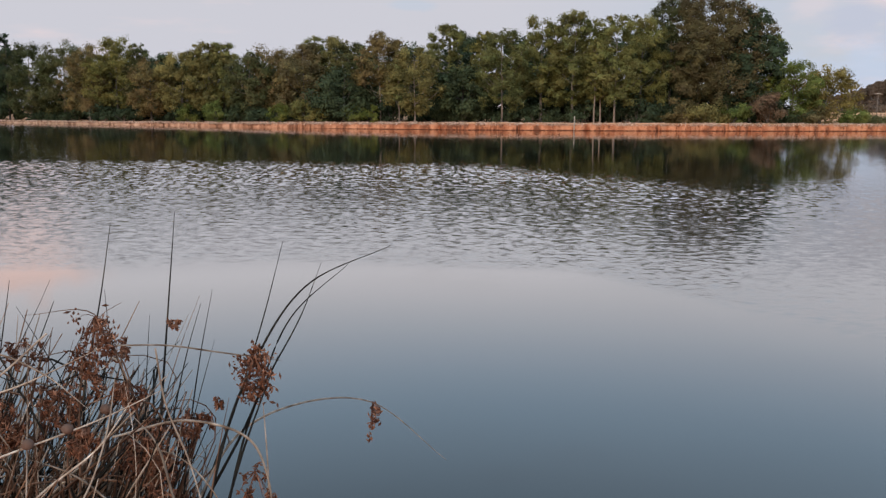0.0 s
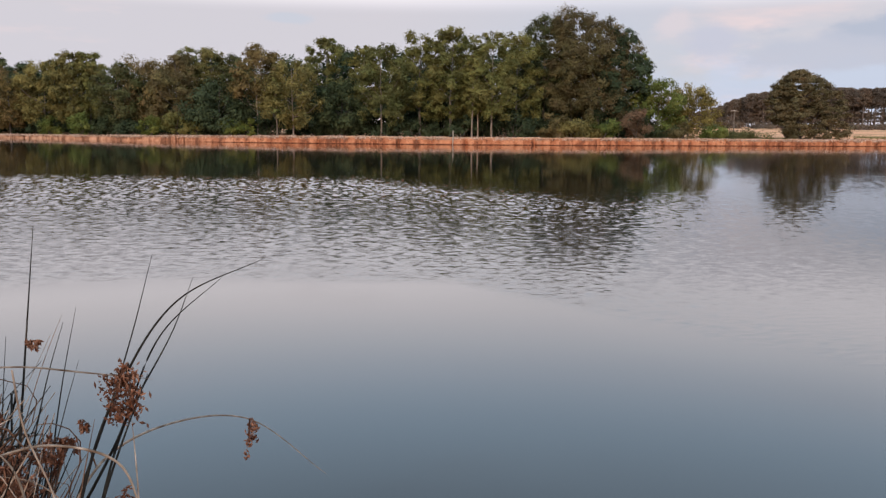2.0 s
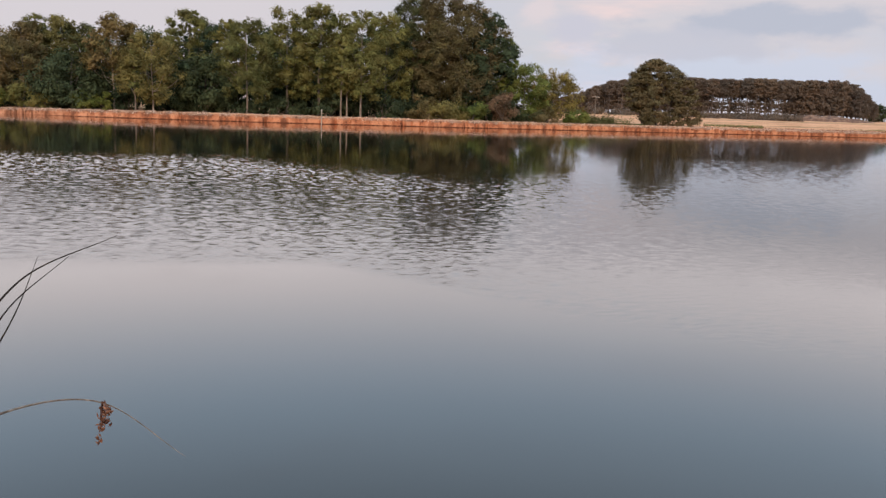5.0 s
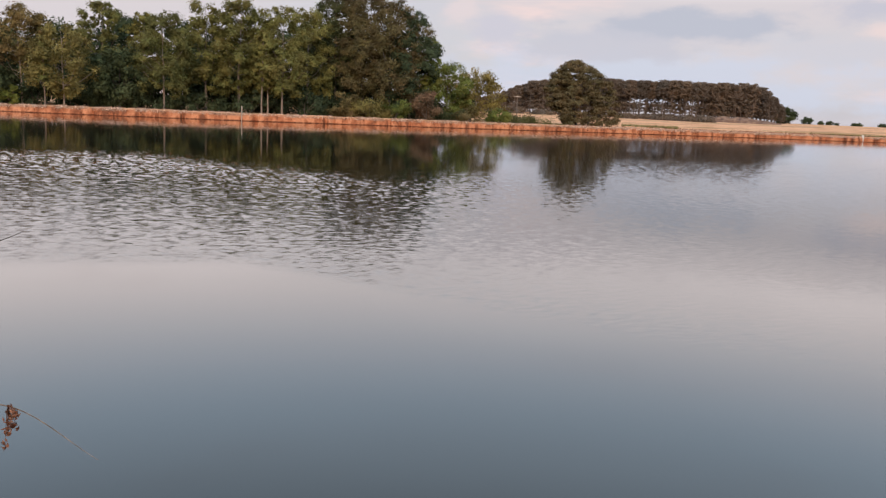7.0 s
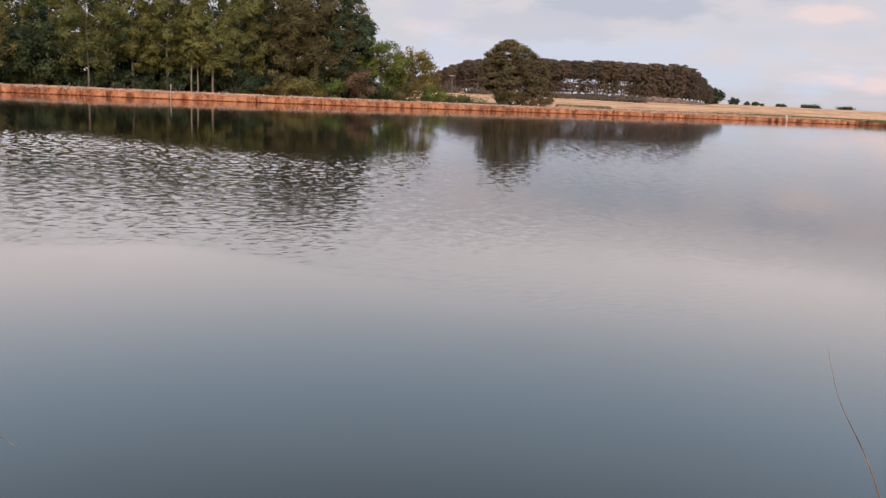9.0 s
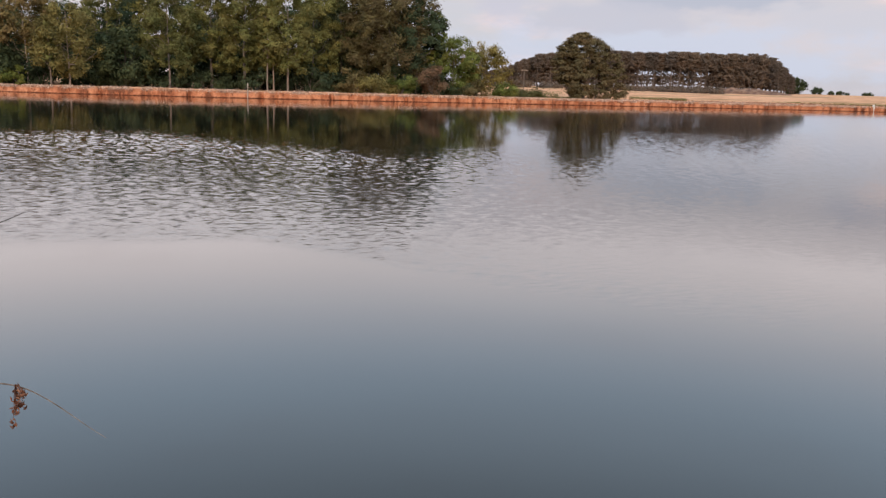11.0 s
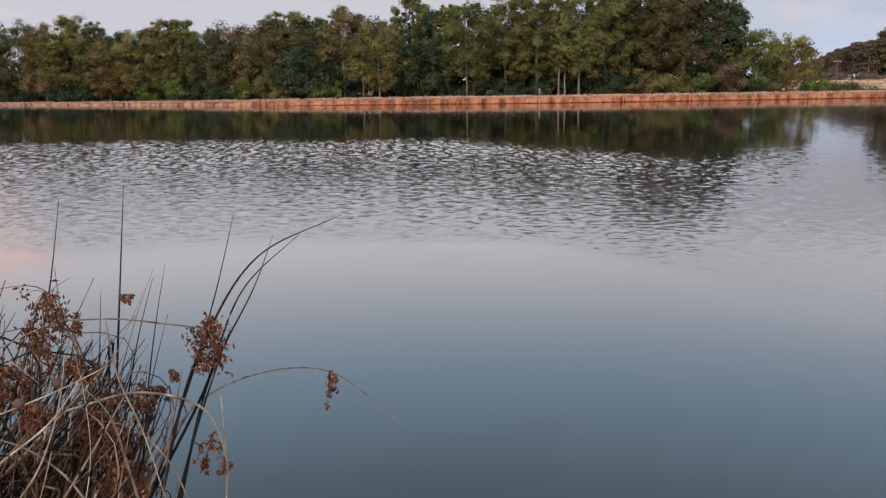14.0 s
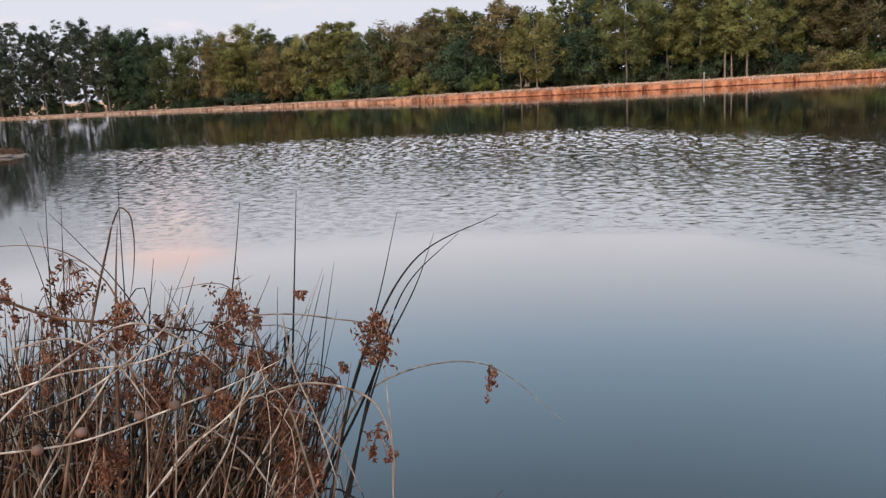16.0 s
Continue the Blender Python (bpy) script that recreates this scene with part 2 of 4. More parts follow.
def water_material():
    """Turbid pond water: a blue-green body under a clear mirror, ruffled in the middle, still near both shores."""
    k = Mat("pond_water")
    geo = k.node("ShaderNodeNewGeometry")
    sep = k.node("ShaderNodeSeparateXYZ")
    k.link(geo.outputs["Position"], sep.inputs[0])
    wide = k.noise(0.06, 3.0, (1, 1, 1), "Position").outputs["Fac"]
    turn = k.math("MINIMUM", k.math("MULTIPLY", k.math("MAXIMUM", k.math("SUBTRACT", sep.outputs[0], 1.5), 0.0), 1.6), 8.0)
    along = k.math("ADD", sep.outputs[1], turn)
    reach = k.math("ADD", along, k.math("MULTIPLY", k.math("SUBTRACT", wide, 0.5), 9.0))
    # the breeze reaches the middle of the pond, and less of its eastern arm
    inner = k.ramp(k.math("DIVIDE", reach, 100.0), [(0.090, 0.0), (0.096, 0.44), (0.16, 0.47), (0.22, 0.80), (0.25, 1.0), (0.275, 1.0), (0.305, 0.55), (0.322, 0.04), (0.36, 0.002)])
    side = k.math("SUBTRACT", sep.outputs[0], k.math("MULTIPLY", sep.outputs[1], 0.36))
    lee = k.ramp(k.math("DIVIDE", k.math("ADD", side, 30.0), 60.0), [(0.47, 1.0), (0.56, 0.26), (0.8, 0.10)])
    gust = k.ramp(k.noise(0.10, 2.0, (1, 0.6, 1), "Position").outputs["Fac"], [(0.3, 0.65), (0.6, 1.0)])
    wind = k.math("ADD", sep.outputs[0], k.math("MULTIPLY", sep.outputs[1], 0.62))
    west = k.ramp(k.math("DIVIDE", k.math("ADD", wind, 5.0), 10.0), [(0.36, 0.02), (0.62, 1.0)])
    force = k.math("MULTIPLY", k.math("MULTIPLY", k.math("MULTIPLY", inner, lee), gust), west)
    # a cat's-paw far out on the eastern arm
    paw = k.math("MULTIPLY", k.ramp(k.math("DIVIDE", sep.outputs[1], 100.0), [(0.21, 0.0), (0.25, 1.0), (0.31, 1.0), (0.34, 0.0)]), k.ramp(k.math("DIVIDE", sep.outputs[0], 100.0), [(0.11, 0.0), (0.16, 1.0), (0.30, 1.0), (0.36, 0.0)]))
    force = k.math("ADD", force, k.math("MULTIPLY", k.math("MULTIPLY", paw, gust), 0.16))
    # the wavelets lengthen with their run across the pond
    run = k.math("MULTIPLY", k.math("POWER", k.math("MAXIMUM", sep.outputs[1], 4.0), -0.5), -228.0)
    skew = k.math("ADD", run, k.math("MULTIPLY", sep.outputs[0], 0.35))
    place = k.node("ShaderNodeCombineXYZ")
    k.link(k.math("MULTIPLY", sep.outputs[0], 1.9), place.inputs["X"])
    k.link(skew, place.inputs["Y"])

    def wavelets(scale, detail, shift):
        mp = k.node("ShaderNodeMapping", Location=(shift, shift * 0.7, 0.0))
        k.link(place.outputs[0], mp.inputs[0])
        n = k.node("ShaderNodeTexNoise", Scale=scale, Detail=detail, Roughness=0.5, Distortion=0.3)
        k.link(mp.outputs[0], n.inputs["Vector"])
        return k.math("SUBTRACT", n.outputs["Fac"], 0.5)

    long = k.math("MULTIPLY", wavelets(2.3, 1.0, 0.0), 0.27)
    short = k.math("MULTIPLY", wavelets(5.4, 1.0, 7.3), 0.25)
    tilt = k.math("MULTIPLY", k.math("ADD", long, short), force)
    # the wavelets' steeper sides face the near shore
    tilt = k.math("MINIMUM", k.math("SUBTRACT", tilt, k.math("MULTIPLY", k.math("MULTIPLY", force, force), 0.027)), 0.036)
    sway = k.math("MULTIPLY", k.math("MULTIPLY", wavelets(3.0, 1.0, 15.1), 0.16), force)
    up = k.node("ShaderNodeCombineXYZ", Z=1.0)
    k.link(sway, up.inputs["X"])
    k.link(tilt, up.inputs["Y"])
    unit = k.node("ShaderNodeVectorMath")
    unit.operation = "NORMALIZE"
    k.link(up.outputs[0], unit.inputs[0])
    k.link(unit.outputs[0], k.bsdf.inputs["Normal"])
    tone = k.ramp(wide, [(0.3, (0.006, 0.0065, 0.0045)), (0.7, (0.008, 0.009, 0.0065))])
    k.bsdf.inputs["IOR"].default_value = 1.333
    k.base(tone)
    # where the breeze first touches the water, its ripples are too fine to tell apart
    fine = k.math("MULTIPLY", k.ramp(k.math("DIVIDE", reach, 100.0), [(0.089, 0.0), (0.096, 0.05), (0.17, 0.05), (0.24, 0.0)]), k.math("MULTIPLY", lee, west))
    k.link(k.math("ADD", 0.055, k.math("ADD", fine, k.math("MULTIPLY", force, 0.03))), k.bsdf.inputs["Roughness"])
    return k.m


def stem_material(name, stops, rough=0.6):
    k = Mat(name)
    n = k.noise(40.0, 3.0, (1, 1, 0.12))
    tone = k.ramp(n.outputs["Fac"], stops)
    info = k.node("ShaderNodeObjectInfo")
    geo = k.node("ShaderNodeNewGeometry")
    k.bsdf.inputs["Specular IOR Level"].default_value = 0.12
    own = k.math("FRACT", k.math("ADD", info.outputs["Random"], geo.outputs["Random Per Island"]))
    tone = k.mix(1.0, tone, k.ramp(own, [(0.0, 0.5), (1.0, 1.4)]), "MULTIPLY")
    return k.base(tone, rough)


STEM = {
    "dark": stem_material("dark_rush", [(0.3, (0.006, 0.005, 0.0045)), (0.6, (0.017, 0.014, 0.010)), (0.75, (0.060, 0.043, 0.028))]),
    "brown": stem_material("brown_rush", [(0.3, (0.060, 0.031, 0.019)), (0.6, (0.19, 0.100, 0.060)), (0.75, (0.36, 0.24, 0.165))]),
    "straw": stem_material("straw_rush", [(0.3, (0.15, 0.098, 0.067)), (0.5, (0.34, 0.25, 0.185)), (0.7, (0.60, 0.49, 0.40))]),
}
SEED = stem_material("rust_seed", [(0.3, (0.036, 0.015, 0.009)), (0.52, (0.145, 0.058, 0.032)), (0.72, (0.34, 0.175, 0.11))], 0.8)
GALL = stem_material("gall_skin", [(0.3, (0.085, 0.050, 0.037)), (0.7, (0.16, 0.095, 0.070))], 0.8)
TUFT = stem_material("bank_straw", [(0.3, (0.42, 0.27, 0.195)), (0.55, (0.64, 0.45, 0.345)), (0.75, (0.76, 0.59, 0.48))], 0.9)
RUST_TUFT = stem_material("rust_straw", [(0.3, (0.060, 0.022, 0.013)), (0.55, (0.22, 0.085, 0.048)), (0.75, (0.50, 0.27, 0.17))], 0.9)
PALE_WOOD = bark_material("weathered_wood", (0.30, 0.24, 0.19), (0.54, 0.46, 0.39))
WHITE_PAINT = bark_material("weathered_white_paint", (0.50, 0.47, 0.43), (0.80, 0.77, 0.72))
GREEN_TUFT = stem_material("green_grass", [(0.3, (0.070, 0.080, 0.026)), (0.55, (0.14, 0.140, 0.048)), (0.75, (0.28, 0.23, 0.095))], 0.9)


def mound_material():
    k = Mat("rough_brown_grass")
    n = k.noise(0.9, 5.0, (1, 1, 1), "Position")
    tone = k.ramp(n.outputs["Fac"], [(0.32, (0.08, 0.040, 0.025)), (0.5, (0.18, 0.092, 0.056)), (0.68, (0.32, 0.18, 0.11))])
    k.bump(n.outputs["Fac"], 1.0, 0.4)
    return k.base(tone, 0.95)


MOUND = mound_material()
CLAY_GROUND = ground_material()
WATER = water_material()


# ---- builders ----
def mesh_of(name, verts, faces, material, smooth=False):
    """A mesh from arrays; faces is an (n, 3) or (n, 4) array, or a list of such arrays."""
    me = bpy.data.meshes.new(name)
    verts = np.asarray(verts, dtype=np.float32)
    blocks = faces if isinstance(faces, list) else [faces]
    loops = np.concatenate([np.asarray(b).ravel() for b in blocks]).astype(np.int32)
    sizes = np.concatenate([np.full(len(b), np.asarray(b).shape[1]) for b in blocks]).astype(np.int32)
    me.vertices.add(len(verts))
    me.vertices.foreach_set("co", verts.ravel())
    me.loops.add(len(loops))
    me.loops.foreach_set("vertex_index", loops)
    me.polygons.add(len(sizes))
    me.polygons.foreach_set("loop_start", np.concatenate([[0], np.cumsum(sizes)[:-1]]).astype(np.int32))
    me.polygons.foreach_set("use_smooth", np.full(len(sizes), smooth))
    me.update(calc_edges=True)
    me.validate()
    me.materials.append(material)
    return me


def piece(name, me, parent, label=""):
    ob = new(name, me)
    ob.parent = parent
    return tagged(ob, label) if label else ob


def glide(points, n):
    """n points on a smooth curve through the given ones."""
    p = np.array(points, dtype=float)
    gap = np.linalg.norm(np.diff(p, axis=0), axis=1) + 1e-9
    at = np.concatenate([[0], np.cumsum(gap)])
    way = np.diff(p, axis=0) / gap[:, None]
    tan = np.empty_like(p)
    tan[0], tan[-1] = way[0], way[-1]
    tan[1:-1] = (way[:-1] * gap[1:, None] + way[1:] * gap[:-1, None]) / (gap[1:] + gap[:-1])[:, None]
    u = np.linspace(0, at[-1], n)
    i = np.clip(np.searchsorted(at, u, side="right") - 1, 0, len(gap) - 1)
    g, t = gap[i][:, None], ((u - at[i]) / gap[i])[:, None]
    return (p[i] * (1 + 2 * t) * (1 - t) ** 2 + p[i + 1] * t * t * (3 - 2 * t) + g * (tan[i] * t * (1 - t) ** 2 - tan[i + 1] * t * t * (1 - t)))


def tube(path, radii, sides=6):
    """Vertices and quads of a round tube along a path."""
    path = np.asarray(path, dtype=float)
    tan = np.gradient(path, axis=0)
    tan /= np.linalg.norm(tan, axis=1)[:, None] + 1e-9
    ref = np.where(np.abs(tan[:, 2:3]) > 0.9, [[1.0, 0, 0]], [[0, 0, 1.0]])
    a = np.cross(tan, ref)
    a /= np.linalg.norm(a, axis=1)[:, None] + 1e-9
    b = np.cross(tan, a)
    ang = np.arange(sides) * 2 * np.pi / sides
    ring = a[:, None] * np.cos(ang)[None, :, None] + b[:, None] * np.sin(ang)[None, :, None]
    v = (path[:, None] + ring * np.asarray(radii)[:, None, None]).reshape(-1, 3)
    i, j = np.meshgrid(np.arange(len(path) - 1), np.arange(sides), indexing="ij")
    k = (j + 1) % sides
    f = np.stack([i * sides + j, i * sides + k, (i + 1) * sides + k, (i + 1) * sides + j], -1).reshape(-1, 4)
    return v, f


def joined(parts):
    """Several (vertices, faces) as one."""
    vs, fs, n = [], [], 0
    for v, f in parts:
        vs.append(v)
        fs.append(f + n)
        n += len(v)
    return np.concatenate(vs), np.concatenate(fs)


def sprays(r, centres, size, out):
    """A pointed, slightly folded leaf spray at each centre, laid roughly across the way it grows out."""
    n = len(centres)
    face = out + r.normal(size=(n, 3)) * 0.30 + (0, 0, 0.40)
    w = np.cross(face, r.normal(size=(n, 3)))
    w /= np.linalg.norm(w, axis=1)[:, None] + 1e-9
    u = np.cross(face, w)
    u /= np.linalg.norm(u, axis=1)[:, None] + 1e-9
    s = size * r.uniform(0.6, 1.4, (n, 1))
    fold = np.cross(u, w) * s * r.uniform(-0.25, 0.25, (n, 1))
    v = np.stack([centres - u * s, centres + w * s * 0.55 + fold, centres + u * s, centres - w * s * 0.55 + fold], 1).reshape(-1, 3)
    f = np.arange(4 * n).reshape(n, 4)
    return v, f


def crown_points(r, height, radius, low, clumps, leaves, fill=0.45, tip=0.35, spread=0.30, cone=0.0):
    """Leaf places in uneven clumps within a crown, and the clumps' middles."""
    masses = int(24 + 6.0 * radius + 1.0 * height)
    # the top, the flanks and the skirts all carry rounded masses of leaves
    u = low + (1 - low) * (np.arange(masses) + r.uniform(0, 1, masses)) / masses
    k = (u - low) / (1 - low)
    dome = np.clip(1 - np.abs(1.8 * k - 0.80 + 0.15 * tip) ** 3.0, 0.22, 1) ** 0.55
    prof = (1 - cone) * dome + cone * np.clip(1.04 - k, 0.05, 1) ** 0.62
    ang = np.arange(masses) * 2.4 + r.uniform(-0.7, 0.7, masses)
    rad = radius * prof * (fill + (1 - fill) * np.sqrt(r.uniform(0, 1, masses))) * r.uniform(0.70, 1.02, masses)
    heart = np.stack([np.cos(ang) * rad, np.sin(ang) * rad, u * height], 1)
    girth = radius * r.uniform(0.22, 0.42, masses) * (0.60 + 0.40 * dome)
    # smaller clumps sit on the masses, mostly on their upper and outer sides
    held = r.choice(masses, clumps, p=girth ** 2 / np.sum(girth ** 2))
    way = r.normal(size=(clumps, 3)) + (0, 0, 0.35)
    way[:, :2] += 0.5 * heart[held, :2] / radius
    way /= np.linalg.norm(way, axis=1)[:, None]
    reach = r.uniform(0.45, 1.0, clumps) ** 0.6
    size = radius * spread * r.uniform(0.5, 1.15, clumps)
    # some small tufts stand clear of the rest
    stray = r.uniform(0, 1, clumps) < 0.12
    size[stray] *= 0.55
    reach[stray] *= 1.35
    mid = heart[held] + way * (girth[held] * reach)[:, None] * (1, 1, 0.80)
    mid[:, 2] *= height / np.max(mid[:, 2] + 0.6 * size)
    mid[:, 2] = np.maximum(mid[:, 2], 0.35 * size)
    which = r.choice(clumps, leaves, p=size ** 1.7 / np.sum(size ** 1.7))
    d = r.normal(size=(leaves, 3))
    d /= np.linalg.norm(d, axis=1)[:, None]
    out = 0.70 * d + 0.55 * way[which]
    d *= (r.uniform(0.1, 1, (leaves, 1)) ** 0.6) * size[which][:, None] * r.uniform(0.8, 1.6, (leaves, 1))
    d[:, 2] *= 0.75
    return mid[which] + d, mid, out


# ---- ground and water ----
SHORE = glide([
    (-130, 152), (-98, 137.5), (-72, 127), (-46, 112), (-27, 99.5), (-12, 89.5), (-2, 85.8), (12, 83.2), (28, 83.4), (50, 85.8), (68, 87.5), (98, 87), (128, 84),
    (150, 62), (138, 30), (80, 2), (30, -2), (6, 0.6), (1, 1.05), (-2, 1.0), (-7, 0.2), (-30, -4), (-90, 6), (-150, 50), (-165, 110), (-130, 152)], 4800)[:-1]
MIDDLE = np.array([0.0, 45.0])
STEPS = np.array([-6, -2, -0.5, -0.08, 0.0, 0.06, 0.14, 0.22, 0.34, 0.6, 1.0, 1.8, 3.0, 5.0, 8.0, 13, 20, 32, 50, 80, 120, 180, 280, 450, 800, 1500, 3200])


def bank_height(y):
    """The far bank stands 0.8 m over the water, the near one barely 0.3 m."""
    return np.where(y > 30, np.interp(y, [85, 88, 92, 100, 112, 150], [0.69, 0.63, 0.54, 0.42, 0.31, 0.25]), 0.28)


def ground_height(s, xy):
    """The height of the land s metres behind the shore."""
    top = bank_height(xy[..., 1])
    rise = np.where(xy[..., 1] > 30, 1.0, 0.0)
    far = 1.75 * np.clip((s - 12) / 150, 0, 1) ** 1.3 + 1.4 * np.clip((s - 170) / 600, 0, 1)
    return top + rise * far


# the clay breaks away in blocks, with clefts between them
BLOCK = np.array([noise.noise((p[0] * 0.7, p[1] * 0.7, 20)) for p in SHORE])
SHIFT = np.array([noise.noise((p[0] * 0.5, p[1] * 0.5, 0)) * 0.25 + noise.noise((p[0] * 2.1, p[1] * 2.1, 4)) * 0.12 for p in SHORE])
SHIFT += 0.10 * np.round(BLOCK * 5) + 0.6 * np.clip(1.3 - np.abs(BLOCK) / 0.07, 0, 1) * (SHORE[:, 1] > 60) * np.array([noise.noise((p[0] * 0.23, p[1] * 0.23, 50)) > -0.05 for p in SHORE])


def build_ground():
    out = SHORE - MIDDLE
    dist = np.linalg.norm(out, axis=1)
    steps = STEPS
    rise = np.array([-1.6, -0.9, -0.4, -0.12, 0.10, 0.40, 0.66, 0.84, 0.95, 1.0])
    n, m = len(SHORE), len(steps)
    v = np.zeros((m, n, 3))
    wob = SHIFT
    lump = np.array([noise.noise((p[0] * 0.9, p[1] * 0.9, 9)) for p in SHORE])
    for i, s in enumerate(steps):
        shift = s + (wob if s < 2 else 0)
        xy = MIDDLE + out * (1 + shift / dist)[:, None]
        v[i, :, :2] = xy
        if i < len(rise):
            v[i, :, 2] = np.where(rise[i] > 0, bank_height(SHORE[:, 1]) * rise[i] * (1 + 0.22 * lump), rise[i])
        else:
            v[i, :, 2] = ground_height(s, np.broadcast_to(SHORE, xy.shape)) + 0.05 * lump
    i, j = np.meshgrid(np.arange(m - 1), np.arange(n), indexing="ij")
    k = (j + 1) % n
    f = np.stack([i * n + j, i * n + k, (i + 1) * n + k, (i + 1) * n + j], -1).reshape(-1, 4)
    ob = new("ground", mesh_of("ground", v.reshape(-1, 3), f, CLAY_GROUND, True))
    tagged(ob, "dry straw-coloured field above a low orange clay pond bank", "ground", kind="structure")


def build_water():
    out = SHORE[::4] - MIDDLE
    rim = MIDDLE + out * (1 + 0.9 / np.linalg.norm(out, axis=1))[:, None]
    n = len(rim)
    v = np.vstack([np.column_stack([rim, np.zeros(n)]), [[*MIDDLE, 0]]])
    f = np.array([(i, (i + 1) % n, n) for i in range(n)])
    ob = new("water", mesh_of("water", v, f, WATER))
    tagged(ob, "still blue-grey pond water, ruffled by a breeze in the middle", "water", kind="structure")


def shore_at(x):
    """The far shore's y at this x."""
    far = SHORE[SHORE[:, 1] > 60]
    far = far[np.argsort(far[:, 0])]
    return float(np.interp(x, far[:, 0], far[:, 1]))


def land(x, y):
    """The ground's height at a place behind the far shore."""
    way = np.array((x, y)) - MIDDLE
    out = SHORE - MIDDLE
    i = int(np.argmax(out @ way / np.linalg.norm(out, axis=1)))
    s = np.linalg.norm(way) - np.linalg.norm(out[i])
    return float(np.interp(s, STEPS, ground_height(STEPS, np.broadcast_to(SHORE[i], (len(STEPS), 2)))))


build_ground()
build_water()


# ---- trees ----
def thing(name, label, category, x=0.0, y=0.0, z=0.0, group=""):
    ob = new(name)
    ob.location = (x, y, z)
    return tagged(ob, label, category, group)


STYLES = {  # leaves, lowest leaves, clumps, sprays per m2, spray size, how full the middle is, clump size
    "o": ("o", 0.17, 190, 1.2, 0.112, 0.30, 0.185), "y": ("y", 0.13, 180, 1.2, 0.112, 0.30, 0.18), "b": ("b", 0.17, 190, 1.2, 0.112, 0.30, 0.185),
    "d": ("d", 0.04, 100, 1.0, 0.150, 0.3, 0.26), "g": ("g", 0.16, 190, 1.2, 0.112, 0.30, 0.185), "m": ("m", 0.16, 190, 1.2, 0.112, 0.30, 0.185), "s": ("o", 0.28, 130, 0.9, 0.125, 0.2, 0.17),
    "t": ("b", 0.46, 150, 1.0, 0.112, 0.30, 0.185), "p": ("p", 0.14, 150, 0.50, 0.140, 0.1, 0.145)}
WORDS = {
    "t": "browning tree with a tall bare forked trunk",
    "o": "olive-green broadleaf tree on the far pond bank", "y": "yellowing broadleaf tree with a full low crown", "b": "browning late-summer broadleaf tree at the wood's edge",
    "d": "dark green dense tree in the wood's shade", "m": "dull dark green broadleaf tree on the far pond bank", "g": "fresh green broadleaf tree in full leaf", "s": "thin-crowned tall tree with gaps of sky",
    "p": "tall open tree with bare trunk and tiered dark branches"}


def grow(seed, height, radius, style, bark, detail=1.0):
    """The meshes of one tree: trunk, limbs, crown."""
    r = np.random.default_rng(seed)
    leaf, low, clumps, dense, size, fill, spread = STYLES[style]
    low += r.uniform(-0.04, 0.06)
    clumps = int(clumps * (0.9 + radius / 6))
    leaves = int(430 * radius * height * dense * detail)
    at, mid, out = crown_points(r, height * 0.985, radius, low, clumps, leaves, fill, r.uniform(0.1, 0.6), spread)
    lean = r.normal(0, 0.02, 2) * height
    n = 9
    k = np.linspace(0, 1, n)
    path = np.column_stack([lean[0] * k ** 2 + r.normal(0, 0.03, n), lean[1] * k ** 2 + r.normal(0, 0.03, n), k * height * 0.9 - 0.25 * (k == 0)])
    girth = (0.008 if bark is PALE_BARK else 0.011) * height + 0.02
    trunk = tube(path, girth * (1.05 - 0.9 * k) + 0.10 * girth * (k == 0), 7)
    limbs = []
    high = mid[mid[:, 2] > 0.42 * height]
    for c in high[r.permutation(len(high))[:18]]:
        z0 = max(height * 0.25, c[2] - r.uniform(0.35, 0.9) * np.hypot(c[0], c[1]) - 0.4)
        q = z0 / (height * 0.9)
        a = np.array([np.interp(q, k, path[:, 0]), np.interp(q, k, path[:, 1]), z0])
        bow = (a + c) / 2 + np.array([0, 0, -0.12 * np.linalg.norm(c - a)])
        limbs.append(tube(glide([a, bow, c], 5), np.linspace(girth * 0.36 * (1.1 - 0.7 * q), 0.012, 5), 5))
    seeds = str(seed)
    return (mesh_of("trunk" + seeds, *joined([trunk, *limbs]), bark, True),
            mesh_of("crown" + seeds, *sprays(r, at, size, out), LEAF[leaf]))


def tree(x, y, height, radius, style, seed, pale=False, group="trees along the far bank", detail=1.0):
    bark = PALE_BARK if pale else BARK
    a, c = grow(seed, height, radius, style, bark, detail)
    t = thing("tree", WORDS[style], "tree", x, y, land(x, y) - 0.05, group)
    piece("trunk", a, t, "pale slender trunk" if pale else "")
    piece("crown", c, t)
    return t


WEST_STAND = [
    (-103.4, 139.3, 17.1, 4.7, "p"), (-102.8, 144.2, 16.4, 3.6, "p"), (-96.2, 139.9, 15.9, 3.0, "p"), (-90.4, 138.9, 14.8, 2.7, "p"), (-87.3, 139.2, 15.6, 3.1, "p"),
    (-80.4, 134.8, 15.0, 3.2, "p"), (-76.0, 134.4, 13.6, 2.9, "p"), (-73.6, 135.2, 12.8, 2.9, "d"), (-70.6, 135.1, 12.1, 3.1, "d"), (-66.5, 131.0, 12.3, 2.4, "d"),
    (-61.6, 127.6, 11.0, 3.6, "m"), (-55.3, 125.0, 11.1, 3.7, "m"), (-49.2, 118.9, 10.2, 2.9, "b"), (-45.0, 118.2, 11.0, 3.4, "o"), (-42.2, 119.0, 10.1, 2.0, "m")]
